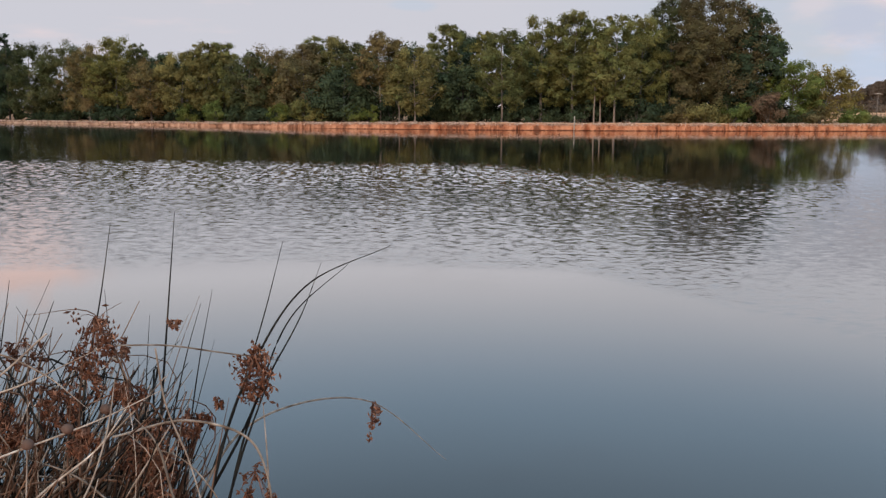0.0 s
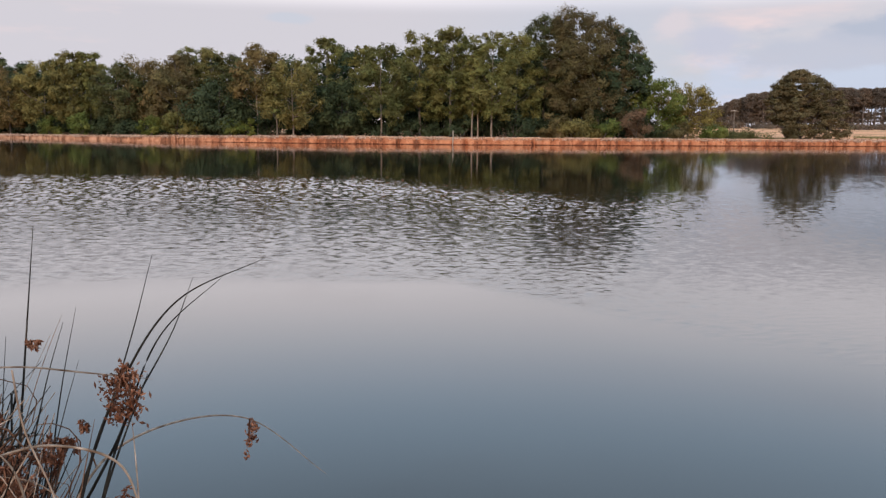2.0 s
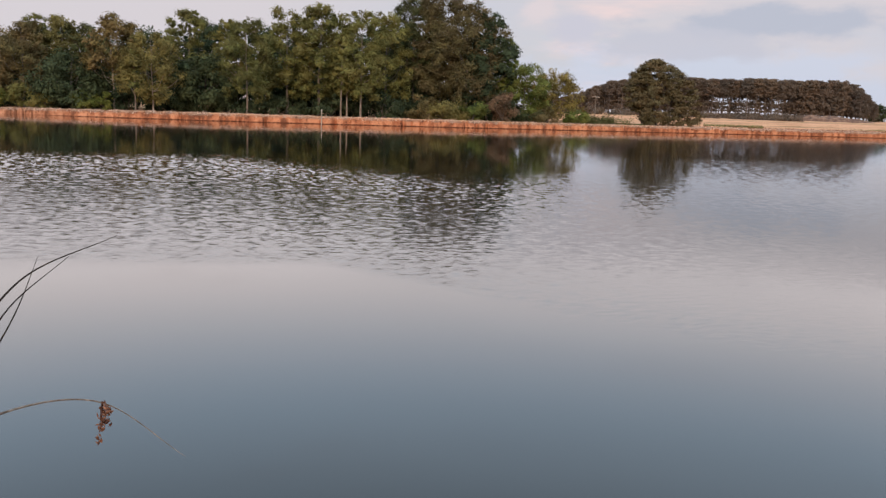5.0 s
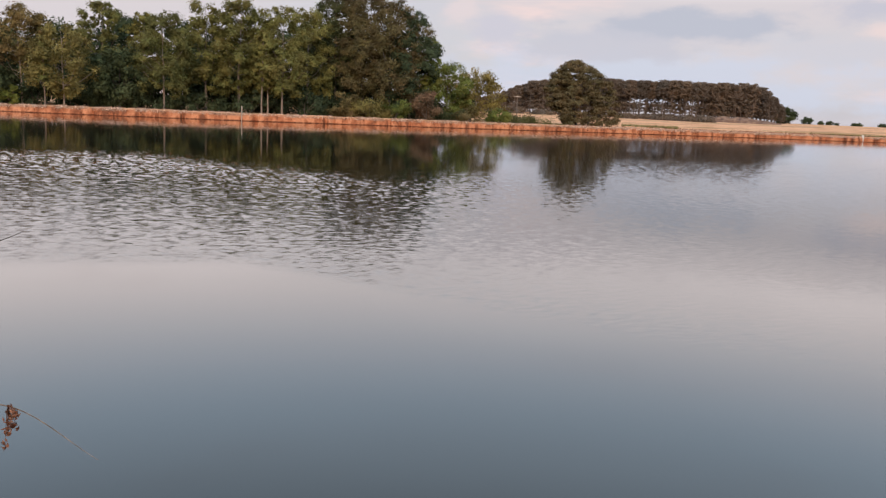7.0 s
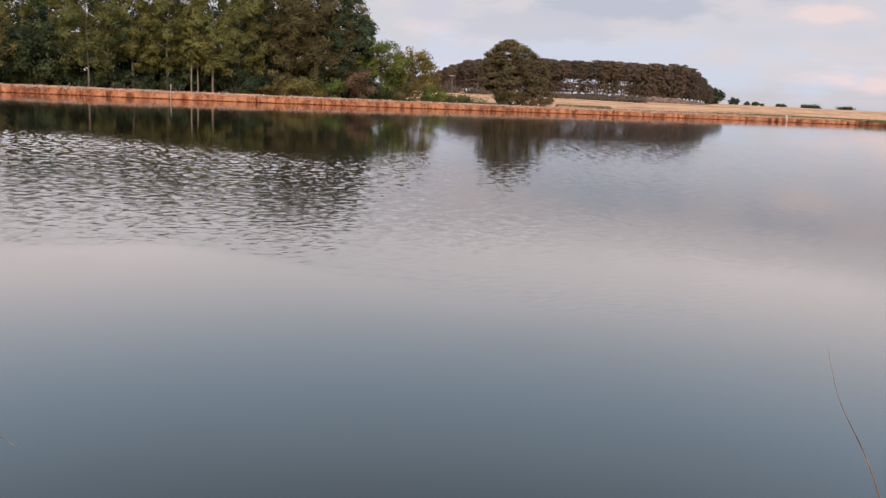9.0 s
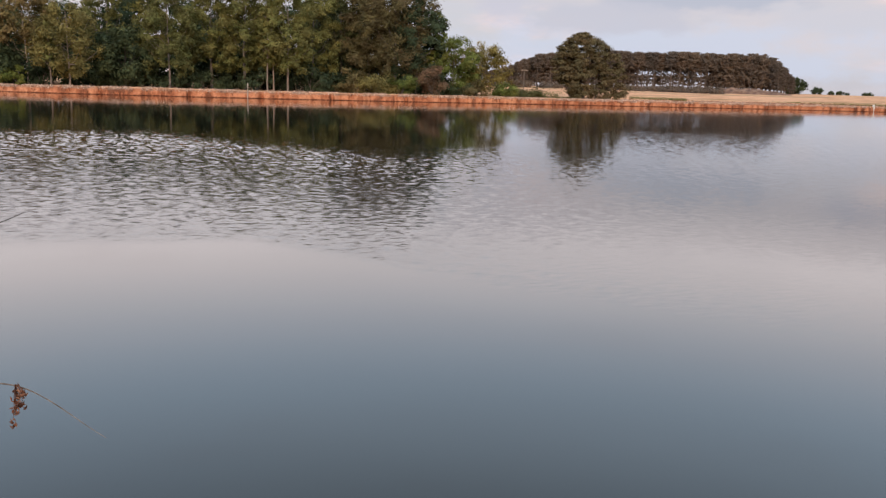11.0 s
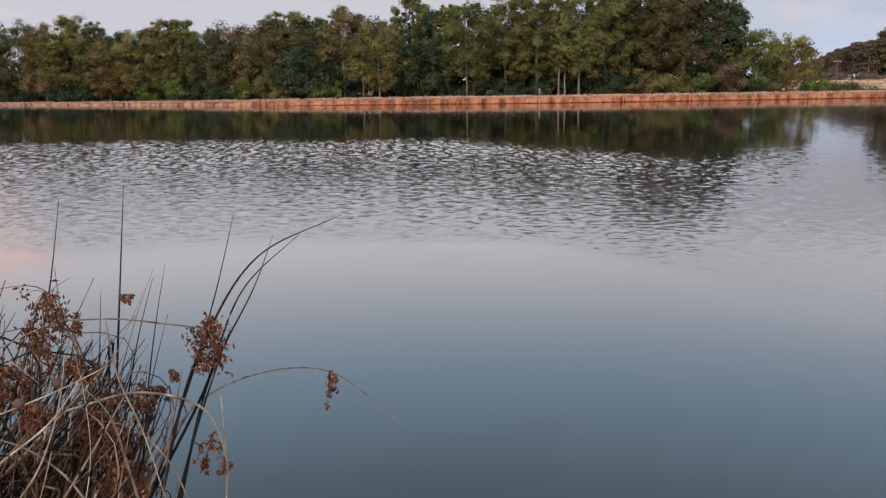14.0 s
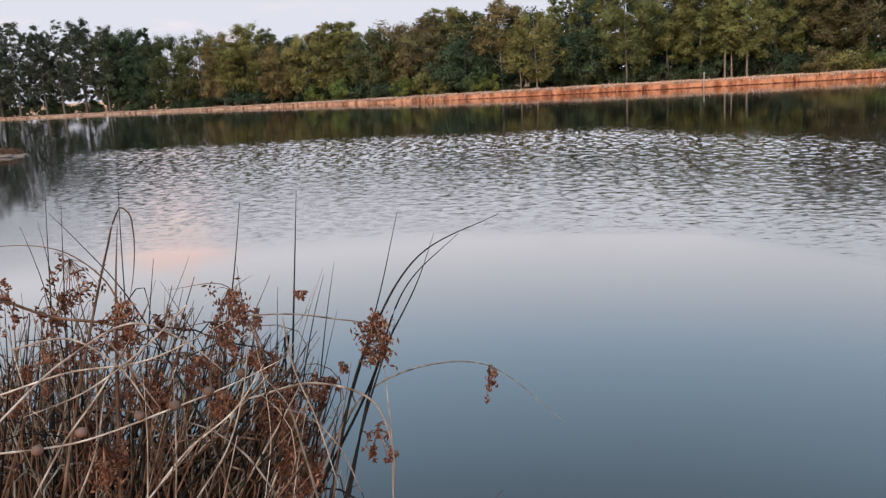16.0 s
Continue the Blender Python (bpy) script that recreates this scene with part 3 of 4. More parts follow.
MIDDLE_STAND = [
    (-37.7, 110.4, 7.7, 2.7, "b"), (-37.7, 116.5, 8.6, 2.1, "d"), (-33.0, 108.2, 8.7, 2.7, "y"), (-29.4, 107.2, 9.5, 2.4, "y"), (-27.6, 107.7, 9.4, 2.2, "o"),
    (-23.4, 103.5, 8.1, 2.8, "m"), (-20.6, 104.3, 8.8, 3.2, "b"), (-16.2, 99.5, 8.7, 2.7, "b"), (-16.0, 106.3, 9.9, 1.8, "o"), (-12.6, 102.6, 9.6, 2.4, "y"),
    (-9.7, 99.9, 8.7, 2.0, "m"), (-6.8, 92.6, 9.2, 2.3, "t"), (-10.9, 93.5, 5.8, 2.8, "d"), (-3.0, 88.9, 7.4, 2.5, "y"), (0.5, 101.2, 10.8, 2.4, "s")]
EAST_STAND = [
    (2.0, 92.1, 6.0, 2.6, "d"), (4.5, 98.7, 9.8, 2.0, "s"), (6.0, 88.4, 9.2, 2.3, "o"), (10.5, 92.6, 10.8, 2.5, "o"), (13.6, 90.9, 11.2, 2.5, "o"), (16.4, 93.0, 10.7, 2.2, "o"),
    (17.4, 87.1, 10.4, 2.4, "o"), (21.1, 91.9, 11.0, 2.5, "o"), (25.4, 96.6, 14.0, 3.0, "m"), (28.0, 94.4, 14.5, 3.3, "b"), (30.5, 92.1, 13.1, 3.6, "b"), (32.8, 91.4, 12.0, 2.3, "d"),
    (35.5, 91.9, 9.4, 1.2, "g"), (37.3, 91.4, 6.7, 2.6, "g"), (41.5, 92.8, 6.3, 2.9, "y")]
seed = 100
for stand in (WEST_STAND, MIDDLE_STAND, EAST_STAND):
    for x, y, h, rad, style in stand:
        seed += 1
        tree(x, y, h * (1.06 if x < -8 else 1.055 if x < 23 else 1.02), rad * (1.2 if style == "p" else 1.16), style, seed, pale=(x, style) in ((-3.0, "y"), (6.0, "o"), (17.4, "o"), (-6.8, "t")))

# slender pale trunks that stand free at the water's side of the wood
for x, y, h in ((15.3, 87.0, 8.5), (16.1, 88.0, 8.0), (-4.6, 88.6, 6.0)):
    seed += 1
    tree(x, y, h, 1.1, "s", seed, pale=True)

# more of the open stand to the west
for x, dy, h in ((-99.0, 12, 15.5), (-93.0, 10, 14.6), (-84.0, 9, 14.8), (-82.5, 14, 14.2), (-78.0, 12, 13.6), (-107.0, 9, 16.5), (-113.0, 6, 18.5), (-118.0, 9, 19.0)):
    seed += 1
    tree(x, shore_at(x) + dy, h, 3.4, "p", seed)

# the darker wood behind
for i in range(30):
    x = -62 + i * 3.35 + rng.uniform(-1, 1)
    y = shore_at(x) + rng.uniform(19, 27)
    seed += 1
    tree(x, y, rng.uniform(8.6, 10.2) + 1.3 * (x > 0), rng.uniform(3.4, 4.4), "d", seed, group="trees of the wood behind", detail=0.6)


# ---- shrubs ----
def shrub(x, y, height, radius, leaf, words, dense=1.0, size=0.10):
    global seed
    seed += 1
    r = np.random.default_rng(seed)
    t = thing("shrub", words, "shrub", x, y, land(x, y) - 0.05, "shrubs at the wood's foot")
    at, mid, out = crown_points(r, height, radius, 0.08, 26, int(1100 * dense * radius * height ** 0.6), 0.0, 0.2, 0.36)
    twigs = [tube(glide([(0, 0, -0.1), (c[0] * 0.4, c[1] * 0.4, c[2] * 0.6), c], 4), np.linspace(0.03, 0.008, 4), 4) for c in mid[:9]]
    piece("trunk", mesh_of("trunk", *joined(twigs), BARK, True), t)
    piece("foliage", mesh_of("foliage", *sprays(r, at, size, out), LEAF[leaf]), t)


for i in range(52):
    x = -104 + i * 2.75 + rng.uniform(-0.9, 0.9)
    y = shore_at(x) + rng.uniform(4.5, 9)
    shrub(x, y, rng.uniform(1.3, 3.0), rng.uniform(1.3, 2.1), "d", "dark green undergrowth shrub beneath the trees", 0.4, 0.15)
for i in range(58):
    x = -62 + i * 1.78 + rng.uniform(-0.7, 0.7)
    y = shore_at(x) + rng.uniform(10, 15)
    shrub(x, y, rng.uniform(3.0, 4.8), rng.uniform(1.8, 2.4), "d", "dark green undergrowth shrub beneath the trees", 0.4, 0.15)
for x, dy, h, rad, leaf, words in (
        (-18.4, 3.0, 2.2, 1.2, "g", "pale green bush on the bank"), (-15.4, 3.2, 2.5, 1.5, "o", "olive bush on the bank"), (-13.2, 3.0, 2.0, 1.0, "o", "olive bush on the bank"),
        (-9.6, 3.0, 1.9, 1.1, "g", "small green bush on the bank"), (-7.4, 2.8, 1.9, 0.9, "g", "small green bush on the bank"), (-32.0, 3.5, 2.2, 1.6, "g", "green bush on the bank"), (-27.5, 3.4, 2.6, 1.6, "g", "green bush on the bank"),
        (26.6, 3.2, 2.3, 2.4, "y", "broad yellow-green bush on the bank"), (29.4, 3.4, 2.1, 1.8, "g", "green bush on the bank"), (33.0, 3.0, 3.2, 1.9, "w", "withered brown bush with bare twigs"), (24.0, 4.0, 2.6, 1.6, "b", "brown bush under the big trees"),
        (38.6, 3.0, 1.9, 1.5, "b", "low brownish bush on the bank"), (42.4, 3.2, 1.6, 1.6, "g", "low green bush at the field's edge"), (45.6, 6.0, 0.9, 2.4, "m", "low spreading green shrub in the field"), (49.2, 7.5, 0.8, 2.2, "m", "low spreading green shrub in the field")):
    shrub(x, shore_at(x) + dy, h, rad, leaf, words)

def lone_tree(x, y, height, seed_):
    """A broad bushy tree: blunt and steep on one side, sloping on the other, leafy to the ground, on several stems."""
    r = np.random.default_rng(seed_)
    east = np.array((y, -x)) / math.hypot(x, y)
    north = np.array((x, y)) / math.hypot(x, y)
    n = 640
    k = r.uniform(0.02, 1, n) ** 1.15
    k = 0.85 * k + 0.15 * np.clip(np.round(k * 9) / 9, 0.03, 1)
    peak = -1.35
    left = np.interp(k, [0, 0.12, 0.3, 0.5, 0.75, 0.9, 1.0], [0.6, 1.5, 3.2, 3.9, 3.2, 1.7, 0.7])
    right = np.interp(k, [0, 0.15, 0.35, 0.5, 0.7, 0.85, 1.0], [5.0, 5.3, 5.2, 4.8, 4.0, 2.6, 0.7])
    ang, far = r.uniform(0, 2 * np.pi, n), r.uniform(0.15, 1, n) ** 0.5
    side = np.cos(ang) * far
    side = peak + np.where(side < 0, left, right * 1.12) * side
    deep = np.sin(ang) * far * 3.4 * np.sqrt(np.clip(1.05 - k, 0.05, 1))
    mid = np.column_stack([side[:, None] * east + deep[:, None] * north, k * (height - 0.3)])
    leaves = 38000
    size = r.uniform(0.28, 0.62, n)
    which = r.choice(n, leaves, p=size ** 2 / np.sum(size ** 2))
    d = r.normal(size=(leaves, 3))
    d /= np.linalg.norm(d, axis=1)[:, None]
    at = mid[which] + d * (1.1, 1.1, 0.55) * (r.uniform(0.1, 1, (leaves, 1)) ** 0.4) * size[which][:, None]
    at[:, 2] = np.maximum(at[:, 2], 0.08)
    wood = []
    for foot, head in ((-1.5, -1.2), (-0.9, -1.7), (0.6, 0.9), (1.7, 2.2)):
        a, b = foot * east, head * east
        kk = np.linspace(0, 1, 7)
        wood.append(tube(np.column_stack([a + (b - a) * kk[:, None] + r.normal(0, 0.05, (7, 2)), kk * height * 0.7 - 0.2 * (kk == 0)]), 0.13 * (1.05 - 0.9 * kk), 7))
    for c in mid[r.permutation(n)[:30]]:
        a = np.array((*(np.clip(c[:2] @ east, -1.6, 1.8) * east * 0.7), max(0.4, c[2] * 0.6)))
        wood.append(tube(glide([a, (a + c) / 2 - (0, 0, 0.1), c], 5), np.linspace(0.05, 0.012, 5), 5))
    t = thing("tree", "broad lone brownish-green tree at the field's edge", "tree", x, y, land(x, y) - 0.05, "trees in the field")
    piece("trunk", mesh_of("trunk_lone", *joined(wood), BARK, True), t)
    piece("crown", mesh_of("crown_lone", *sprays(r, at, 0.125, 0.6 * d + np.column_stack([np.cos(ang) * east[0], np.cos(ang) * east[1], 0.3 + 0 * ang])[which] * 0.6), LEAF["k"]), t)


# the lone tree in the field
seed += 1
lone_tree(55.9, 91.9, 8.1, seed)


# ---- pine wood ----
def pine_meshes(seed_, height, low):
    r = np.random.default_rng(seed_)
    clumps = 110
    u = low + (1 - low) * r.uniform(0, 1, clumps) ** 0.75
    if low > 0.3:
        u[: clumps // 10] = r.uniform(0.14, low, clumps // 10)
    ang = r.uniform(0, 6.28, clumps)
    rad = 1.9 * np.sqrt(np.clip(1.08 - u, 0.03, 1)) * r.uniform(0.5, 1.3, clumps)
    mid = np.stack([np.cos(ang) * rad, np.sin(ang) * rad, u * height], 1)
    which = r.integers(0, clumps, 2600)
    d = r.normal(size=(2600, 3)) * np.array([0.28, 0.28, 0.14])
    k = np.linspace(0, 1, 6)
    trunk = tube(np.column_stack([r.normal(0, 0.05, 6), r.normal(0, 0.05, 6), k * height * 0.97 - 0.4 * (k == 0)]), 0.17 * (1.05 - k * 0.9), 6)
    limbs = [tube(glide([(0, 0, c[2] - 0.3), c * (0.5, 0.5, 1) + (0, 0, -0.1), c], 3), [0.05, 0.03, 0.012], 4) for c in mid[:16]]
    return mesh_of("trunk", *joined([trunk, *limbs]), PINE_BARK, True), mesh_of("crown", *sprays(r, mid[which] + d, 0.20, d / np.linalg.norm(d, axis=1)[:, None]), LEAF["n"])


models = []
for i in range(8):
    t = thing("pine_tree", "tall dark pine of a plantation behind the field", "pine", group="pines of the plantation")
    for name, me in zip(("trunk", "crown"), pine_meshes(900 + i, 11.0, 0.14 if i < 5 else 0.56)):
        piece(name, me, t)
    models.append(t)
count, used = 0, set()
for row in range(4):
    for i in range(74):
        az = radians(23.6 + i * 0.2737 + rng.uniform(-0.12, 0.12) + row * 0.1)
        d = 246 + row * 9 + rng.uniform(-3, 3)
        if (row > 2 or row > 0 and i % 2) and 34.0 < math.degrees(az) < 38.8:
            continue
        end = max(0.0, (math.degrees(az) - 41.6) / 2.1)
        if end > 1.0:
            continue
        h = (10.3 - 1.2 * row * 0.2 + rng.uniform(-0.35, 0.25)) * (1 - 0.6 * end ** 2) / 11.0
        h *= np.interp(math.degrees(az), [25.0, 25.8, 27.0, 27.9, 30.0, 33.0], [0.42, 0.54, 0.75, 0.89, 0.93, 1.0])
        x, y = d * math.sin(az), d * math.cos(az)
        m = pose(x, y, land(x, y) - 0.1, 0, 0, rng.uniform(0, 360)) @ Matrix.Diagonal((h * 1.2, h * 1.2, h, 1))
        # the plantation is thinner and barer in its middle
        pick = 5 + count % 3 if (row < 2 and math.degrees(az) < 39.5 or 34.0 < math.degrees(az) < 38.8) and rng.uniform() < 0.93 else count % 5
        if pick not in used:
            used.add(pick)
            models[pick].matrix_basis = m
        else:
            copy_thing(models[pick], m @ Matrix.Diagonal((*[1 / s for s in models[pick].scale], 1)))
        count += 1

# bushes before the plantation and far off on the skyline
for i in range(96):
    az = radians(rng.uniform(24.5, 39.5) if i < 62 else rng.uniform(33.0, 39.5))
    d = rng.uniform(205, 232)
    x, y = d * math.sin(az), d * math.cos(az)
    shrub(x, y, rng.uniform(0.7, 1.8 if i < 62 else 1.3), rng.uniform(1.2, 2.8), "n", "dark bush before the pine plantation", 0.12, 0.22)
for az, d, h, rad in ((45.0, 520, 4.0, 3.6), (45.85, 560, 2.3, 1.9), (46.35, 560, 2.4, 2.1), (46.75, 580, 1.6, 1.4), (47.8, 620, 2.0, 4.0), (49.6, 700, 2.2, 7), (51.5, 700, 2.0, 6), (43.75, 262, 4.6, 2.8)):
    x, y = d * math.sin(radians(az)), d * math.cos(radians(az))
    shrub(x, y, h, rad, "d", "distant dark bush on the skyline", 0.2, 0.35)


# ---- field ----
def mound(x, y, along, high):
    """A low hump of rough brown grass."""
    bm = bmesh.new()
    bmesh.ops.create_grid(bm, x_segments=60, y_segments=16, size=1.0)
    for v in bm.verts:
        d = min(1.0, v.co.x ** 2 + v.co.y ** 2)
        lift = (1 - d) ** 0.8 * (1 + 0.35 * noise.noise((v.co.x * 5, v.co.y * 3, 2)))
        v.co = Vector((v.co.x * along, v.co.y * 5, lift * high - 0.25))
    me = bpy.data.meshes.new("grass_mound")
    bm.to_mesh(me)
    bm.free()
    me.materials.append(MOUND)
    for f in me.polygons:
        f.use_smooth = True
    ob = new("grass_mound", me)
    ob.matrix_basis = pose(x, y, land(x, y), 0, 0, -math.degrees(math.atan2(x, y)))
    tagged(ob, "low mound of rough brown grass before the pines", "mound")


mound(226 * math.sin(radians(40.3)), 226 * math.cos(radians(40.3)), 14.0, 1.5)


# ---- posts ----
def post(name, x, y, z, height, girth, words, material=None):
    """A weathered stake, a little out of true, with a chamfered head."""
    k = np.array([0, 0.5, 0.94, 1.0])
    v, f = tube(np.column_stack([0.02 * k, 0.01 * k, k * height - 0.4 * (k == 0)]), girth * np.array([1, 0.95, 0.9, 0.35]), 7)
    ob = new(name, mesh_of(name, v, f, material or PALE_WOOD))
    ob.location = (x, y, z)
    tagged(ob, words, "post")


post("stake", 12.75, 83.2, 0.0, 1.42, 0.062, "pale weathered wooden stake at the water's edge")
post("marker_post", 97.8, shore_at(97.8) + 0.25, 0.15, 0.80, 0.17, "short white marker post at the water's edge", WHITE_PAINT)


def field_pole(x, y, height):
    """A thin pole with a short arm across its head."""
    t = thing("field_pole", "thin grey pole with a short crossarm in the field", "pole", x, y, land(x, y))
    k = np.linspace(0, 1, 5)
    piece("pole", mesh_of("pole", *tube(np.column_stack([0.03 * k, 0 * k, k * height - 0.4 * (k == 0)]), 0.060 * (1 - 0.25 * k), 7), BARK, True), t)
    arm = glide([(-0.55, 0.0, height - 0.22), (0.0, -0.08, height - 0.16), (0.60, 0.0, height - 0.24)], 6)
    piece("crossarm", mesh_of("crossarm", *tube(arm, np.full(6, 0.040), 6), PALE_WOOD, True), t)


field_pole(56.6, 111.7, 3.6)


# ---- bank grass ----
def blades(name, words, where, count, low, high, width, material, droop=0.25):
    """Many dry grass blades in one object."""
    r = np.random.default_rng(len(name) + count)
    base = where(r, count)
    h = r.uniform(low, high, (count, 1))
    side = r.normal(size=(count, 3)) * (1, 1, 0)
    side /= np.linalg.norm(side, axis=1)[:, None]
    bend = r.normal(size=(count, 3)) * (1, 1, 0) * droop * h
    w = side * width * r.uniform(0.6, 1.4, (count, 1))
    up = np.array([0, 0, 1.0])
    v = np.stack([base - w, base + w, base + w * 0.7 + bend * 0.4 + up * h * 0.6, base - w * 0.7 + bend * 0.4 + up * h * 0.6, base + bend + up * h * 0.95], 1).reshape(-1, 3)
    o = np.arange(count)[:, None] * 5
    quads = o + np.array([[0, 1, 2, 3]])
    tris = o + np.array([[3, 2, 4]])
    ob = new(name, mesh_of(name, v, [quads, tris], material))
    tagged(ob, words, "grass", kind="stuff")


def on_far_bank(lo, hi, z0, z1):
    here = (SHORE[:, 1] > 78) & (np.abs(SHORE[:, 0]) < 128)
    far, moved = SHORE[here], SHIFT[here]

    tufted = np.array([0.12 + max(0.0, 0.35 + 1.6 * noise.noise((p[0] * 0.8, p[1] * 0.8, 31))) for p in far])

    def where(r, n):
        i = r.choice(len(far), n, p=tufted / tufted.sum())
        p = far[i] + r.normal(0, 0.05, (n, 2))
        out = p - MIDDLE
        s = r.uniform(lo, hi, n)
        xy = p + out / np.linalg.norm(out, axis=1)[:, None] * (s + moved[i] * (s < 2))[:, None]
        return np.column_stack([xy, (z0 + (z1 - z0) * (s - lo) / (hi - lo)) * bank_height(p[:, 1]) / 0.7 + r.normal(0, 0.03, n)])
    return where


blades("bank_grass", "pale dry grass along the top of the clay bank", on_far_bank(0.18, 2.2, 0.60, 0.68), 26000, 0.05, 0.15, 0.035, TUFT)
blades("bank_tussocks", "taller tussocks of pale dry grass on the bank", on_far_bank(0.25, 1.6, 0.62, 0.68), 3000, 0.08, 0.22, 0.03, TUFT, 0.6)
blades("hanging_grass", "rust-brown dead grass on the face of the bank", on_far_bank(0.06, 0.34, 0.16, 0.52), 6500, 0.10, 0.26, 0.030, RUST_TUFT, 0.15)
blades("fringe_grass", "pale dead grass drooping over the bank's edge", on_far_bank(0.14, 0.60, 0.47, 0.66), 20000, 0.07, 0.19, 0.030, TUFT, 0.7)


def in_field(r, n):
    az, d = np.radians(r.uniform(25, 56, n)), 108 + 130 * r.uniform(0, 1, n) ** 1.6
    xy = np.column_stack([d * np.sin(az), d * np.cos(az)])
    s = xy[:, 1] - np.array([shore_at(x) for x in xy[:, 0]])
    keep = np.where(s > 1.5, s, 2.0)
    xy[:, 1] += keep - s
    return np.column_stack([xy, ground_height(keep, np.full((n, 2), 90.0)) - 0.06])


blades("field_grass", "sparse dry straw grass of the field", in_field, 9000, 0.10, 0.30, 0.05, TUFT)
blades("field_weeds", "scattered brown weeds in the dry field", in_field, 5000, 0.15, 0.42, 0.06, RUST_TUFT)

def green_patch(az0, az1, d0, d1):
    def where(r, n):
        az, d = np.radians(r.uniform(az0, az1, n)), r.uniform(d0, d1, n)
        xy = np.column_stack([d * np.sin(az), d * np.cos(az)])
        s = xy[:, 1] - np.array([shore_at(x) for x in xy[:, 0]])
        return np.column_stack([xy, ground_height(s, np.full((n, 2), 90.0)) - 0.05])
    return where


blades("green_grass", "strip of greener grass beyond the lone tree", green_patch(33.8, 37.4, 122, 146), 3600, 0.16, 0.40, 0.10, GREEN_TUFT)
blades("green_edge", "low green growth beside the wood's end", green_patch(24.8, 30.5, 104, 114), 2600, 0.12, 0.32, 0.08, GREEN_TUFT)
blades("greener_strip", "low green strip across the dry field", green_patch(42.5, 56.0, 141, 160), 7000, 0.16, 0.34, 0.12, GREEN_TUFT)

# ---- rush clump on the near shore ----
clump = thing("rush_clump", "dense clump of withered rushes with rust-brown seed heads at the shore", "rushes", -0.5, 1.25, 0.0)
ORIGIN = np.array((-0.5, 1.25, 0.0))


def stem(kind, thick, *points, parent=None, origin=ORIGIN):
    path = glide(points, 22 * len(points))
    k = np.linspace(0, 1, len(path))
    rad = {"dark": 0.00074, "brown": 0.00074, "straw": 0.00045}[kind] * thick * np.clip(1.06 - 0.93 * k ** 4.2, 0.12, 1.0)
    v, f = tube(path - origin, rad, 6)
    return piece("stem", mesh_of("stem", v, f, STEM[kind], True), parent or clump, {"dark": "", "brown": "withered brown stem", "straw": "pale straw stem"}[kind])


def seed_head(at, rx, rz, kind):
    """A panicle: thin branchlets with a cluster of small pointed seeds on each."""
    r = np.random.default_rng(int(abs(at[0] * 9173 + at[2] * 3571)))
    parts, ends = [], []
    n = max(7, int(1000 * rx * (0.8 if kind == "dense" else 0.5)))
    top = np.array((0, 0, rz))
    for i in range(n):
        d = r.normal(size=3)
        d /= np.linalg.norm(d)
        e = d * (rx, rx, rz) * r.uniform(0.55, 1.1)
        if kind == "hang":
            e = np.array((r.normal(0, 0.42) * rx, r.normal(0, 0.42) * rx, r.uniform(-1, 0.6) * rz))
        ends.append(e)
        parts.append(tube(glide([top * 0.8, top * 0.3 + e * 0.5 + (0, 0, 0.2 * rz), e], 4), [0.0007, 0.0006, 0.0005, 0.0004], 3))
    ends = np.array(ends)
    m = n * (13 if kind == "dense" else 9)
    c = ends[r.integers(0, n, m)] + r.normal(0, 0.12, (m, 3)) * (rx, rx, rz) * (1.4 if kind == "dense" else 1.0)
    u = r.normal(size=(m, 3))
    u[:, 2] -= 0.8
    u /= np.linalg.norm(u, axis=1)[:, None]
    w = np.cross(u, r.normal(size=(m, 3)))
    w /= np.linalg.norm(w, axis=1)[:, None]
    t = np.cross(u, w)
    s = r.uniform(0.0038, 0.0070, (m, 1))
    v = np.stack([c - u * s, c + w * s * 0.36, c + t * s * 0.36, c - w * s * 0.36, c - t * s * 0.36, c + u * s], 1).reshape(-1, 3)
    o = np.arange(m)[:, None, None] * 6
    f = (o + np.array([[0, 2, 1], [0, 3, 2], [0, 4, 3], [0, 1, 4], [5, 1, 2], [5, 2, 3], [5, 3, 4], [5, 4, 1]])[None]).reshape(-1, 3)
    tv, tf = joined(parts)
    ob = piece("seed_head", mesh_of("seed_head", np.vstack([v, tv]), [f, tf + len(v)], SEED), clump, "rust-brown drooping seed head" if kind == "hang" else "rust-brown seed head")
    ob.location = np.array(at) - ORIGIN


def gall(at, stalk):
    """A small round gall, slightly pear-shaped, on the bent straw stem."""
    bm = bmesh.new()
    bmesh.ops.create_icosphere(bm, subdivisions=3, radius=0.0082)
    for v in bm.verts:
        n = noise.noise(v.co * 160 + Vector(at) * 30)
        v.co *= 1 + 0.06 * n
        v.co.z *= 0.92
        v.co.x *= 1.06
    for f in bm.faces:
        f.smooth = True
    me = bpy.data.meshes.new("gall")
    bm.to_mesh(me)
    bm.free()
    me.materials.append(GALL)
    ob = piece("gall", me, stalk, "small round tan gall")
    ob.location = Vector(at) - Vector(ORIGIN)


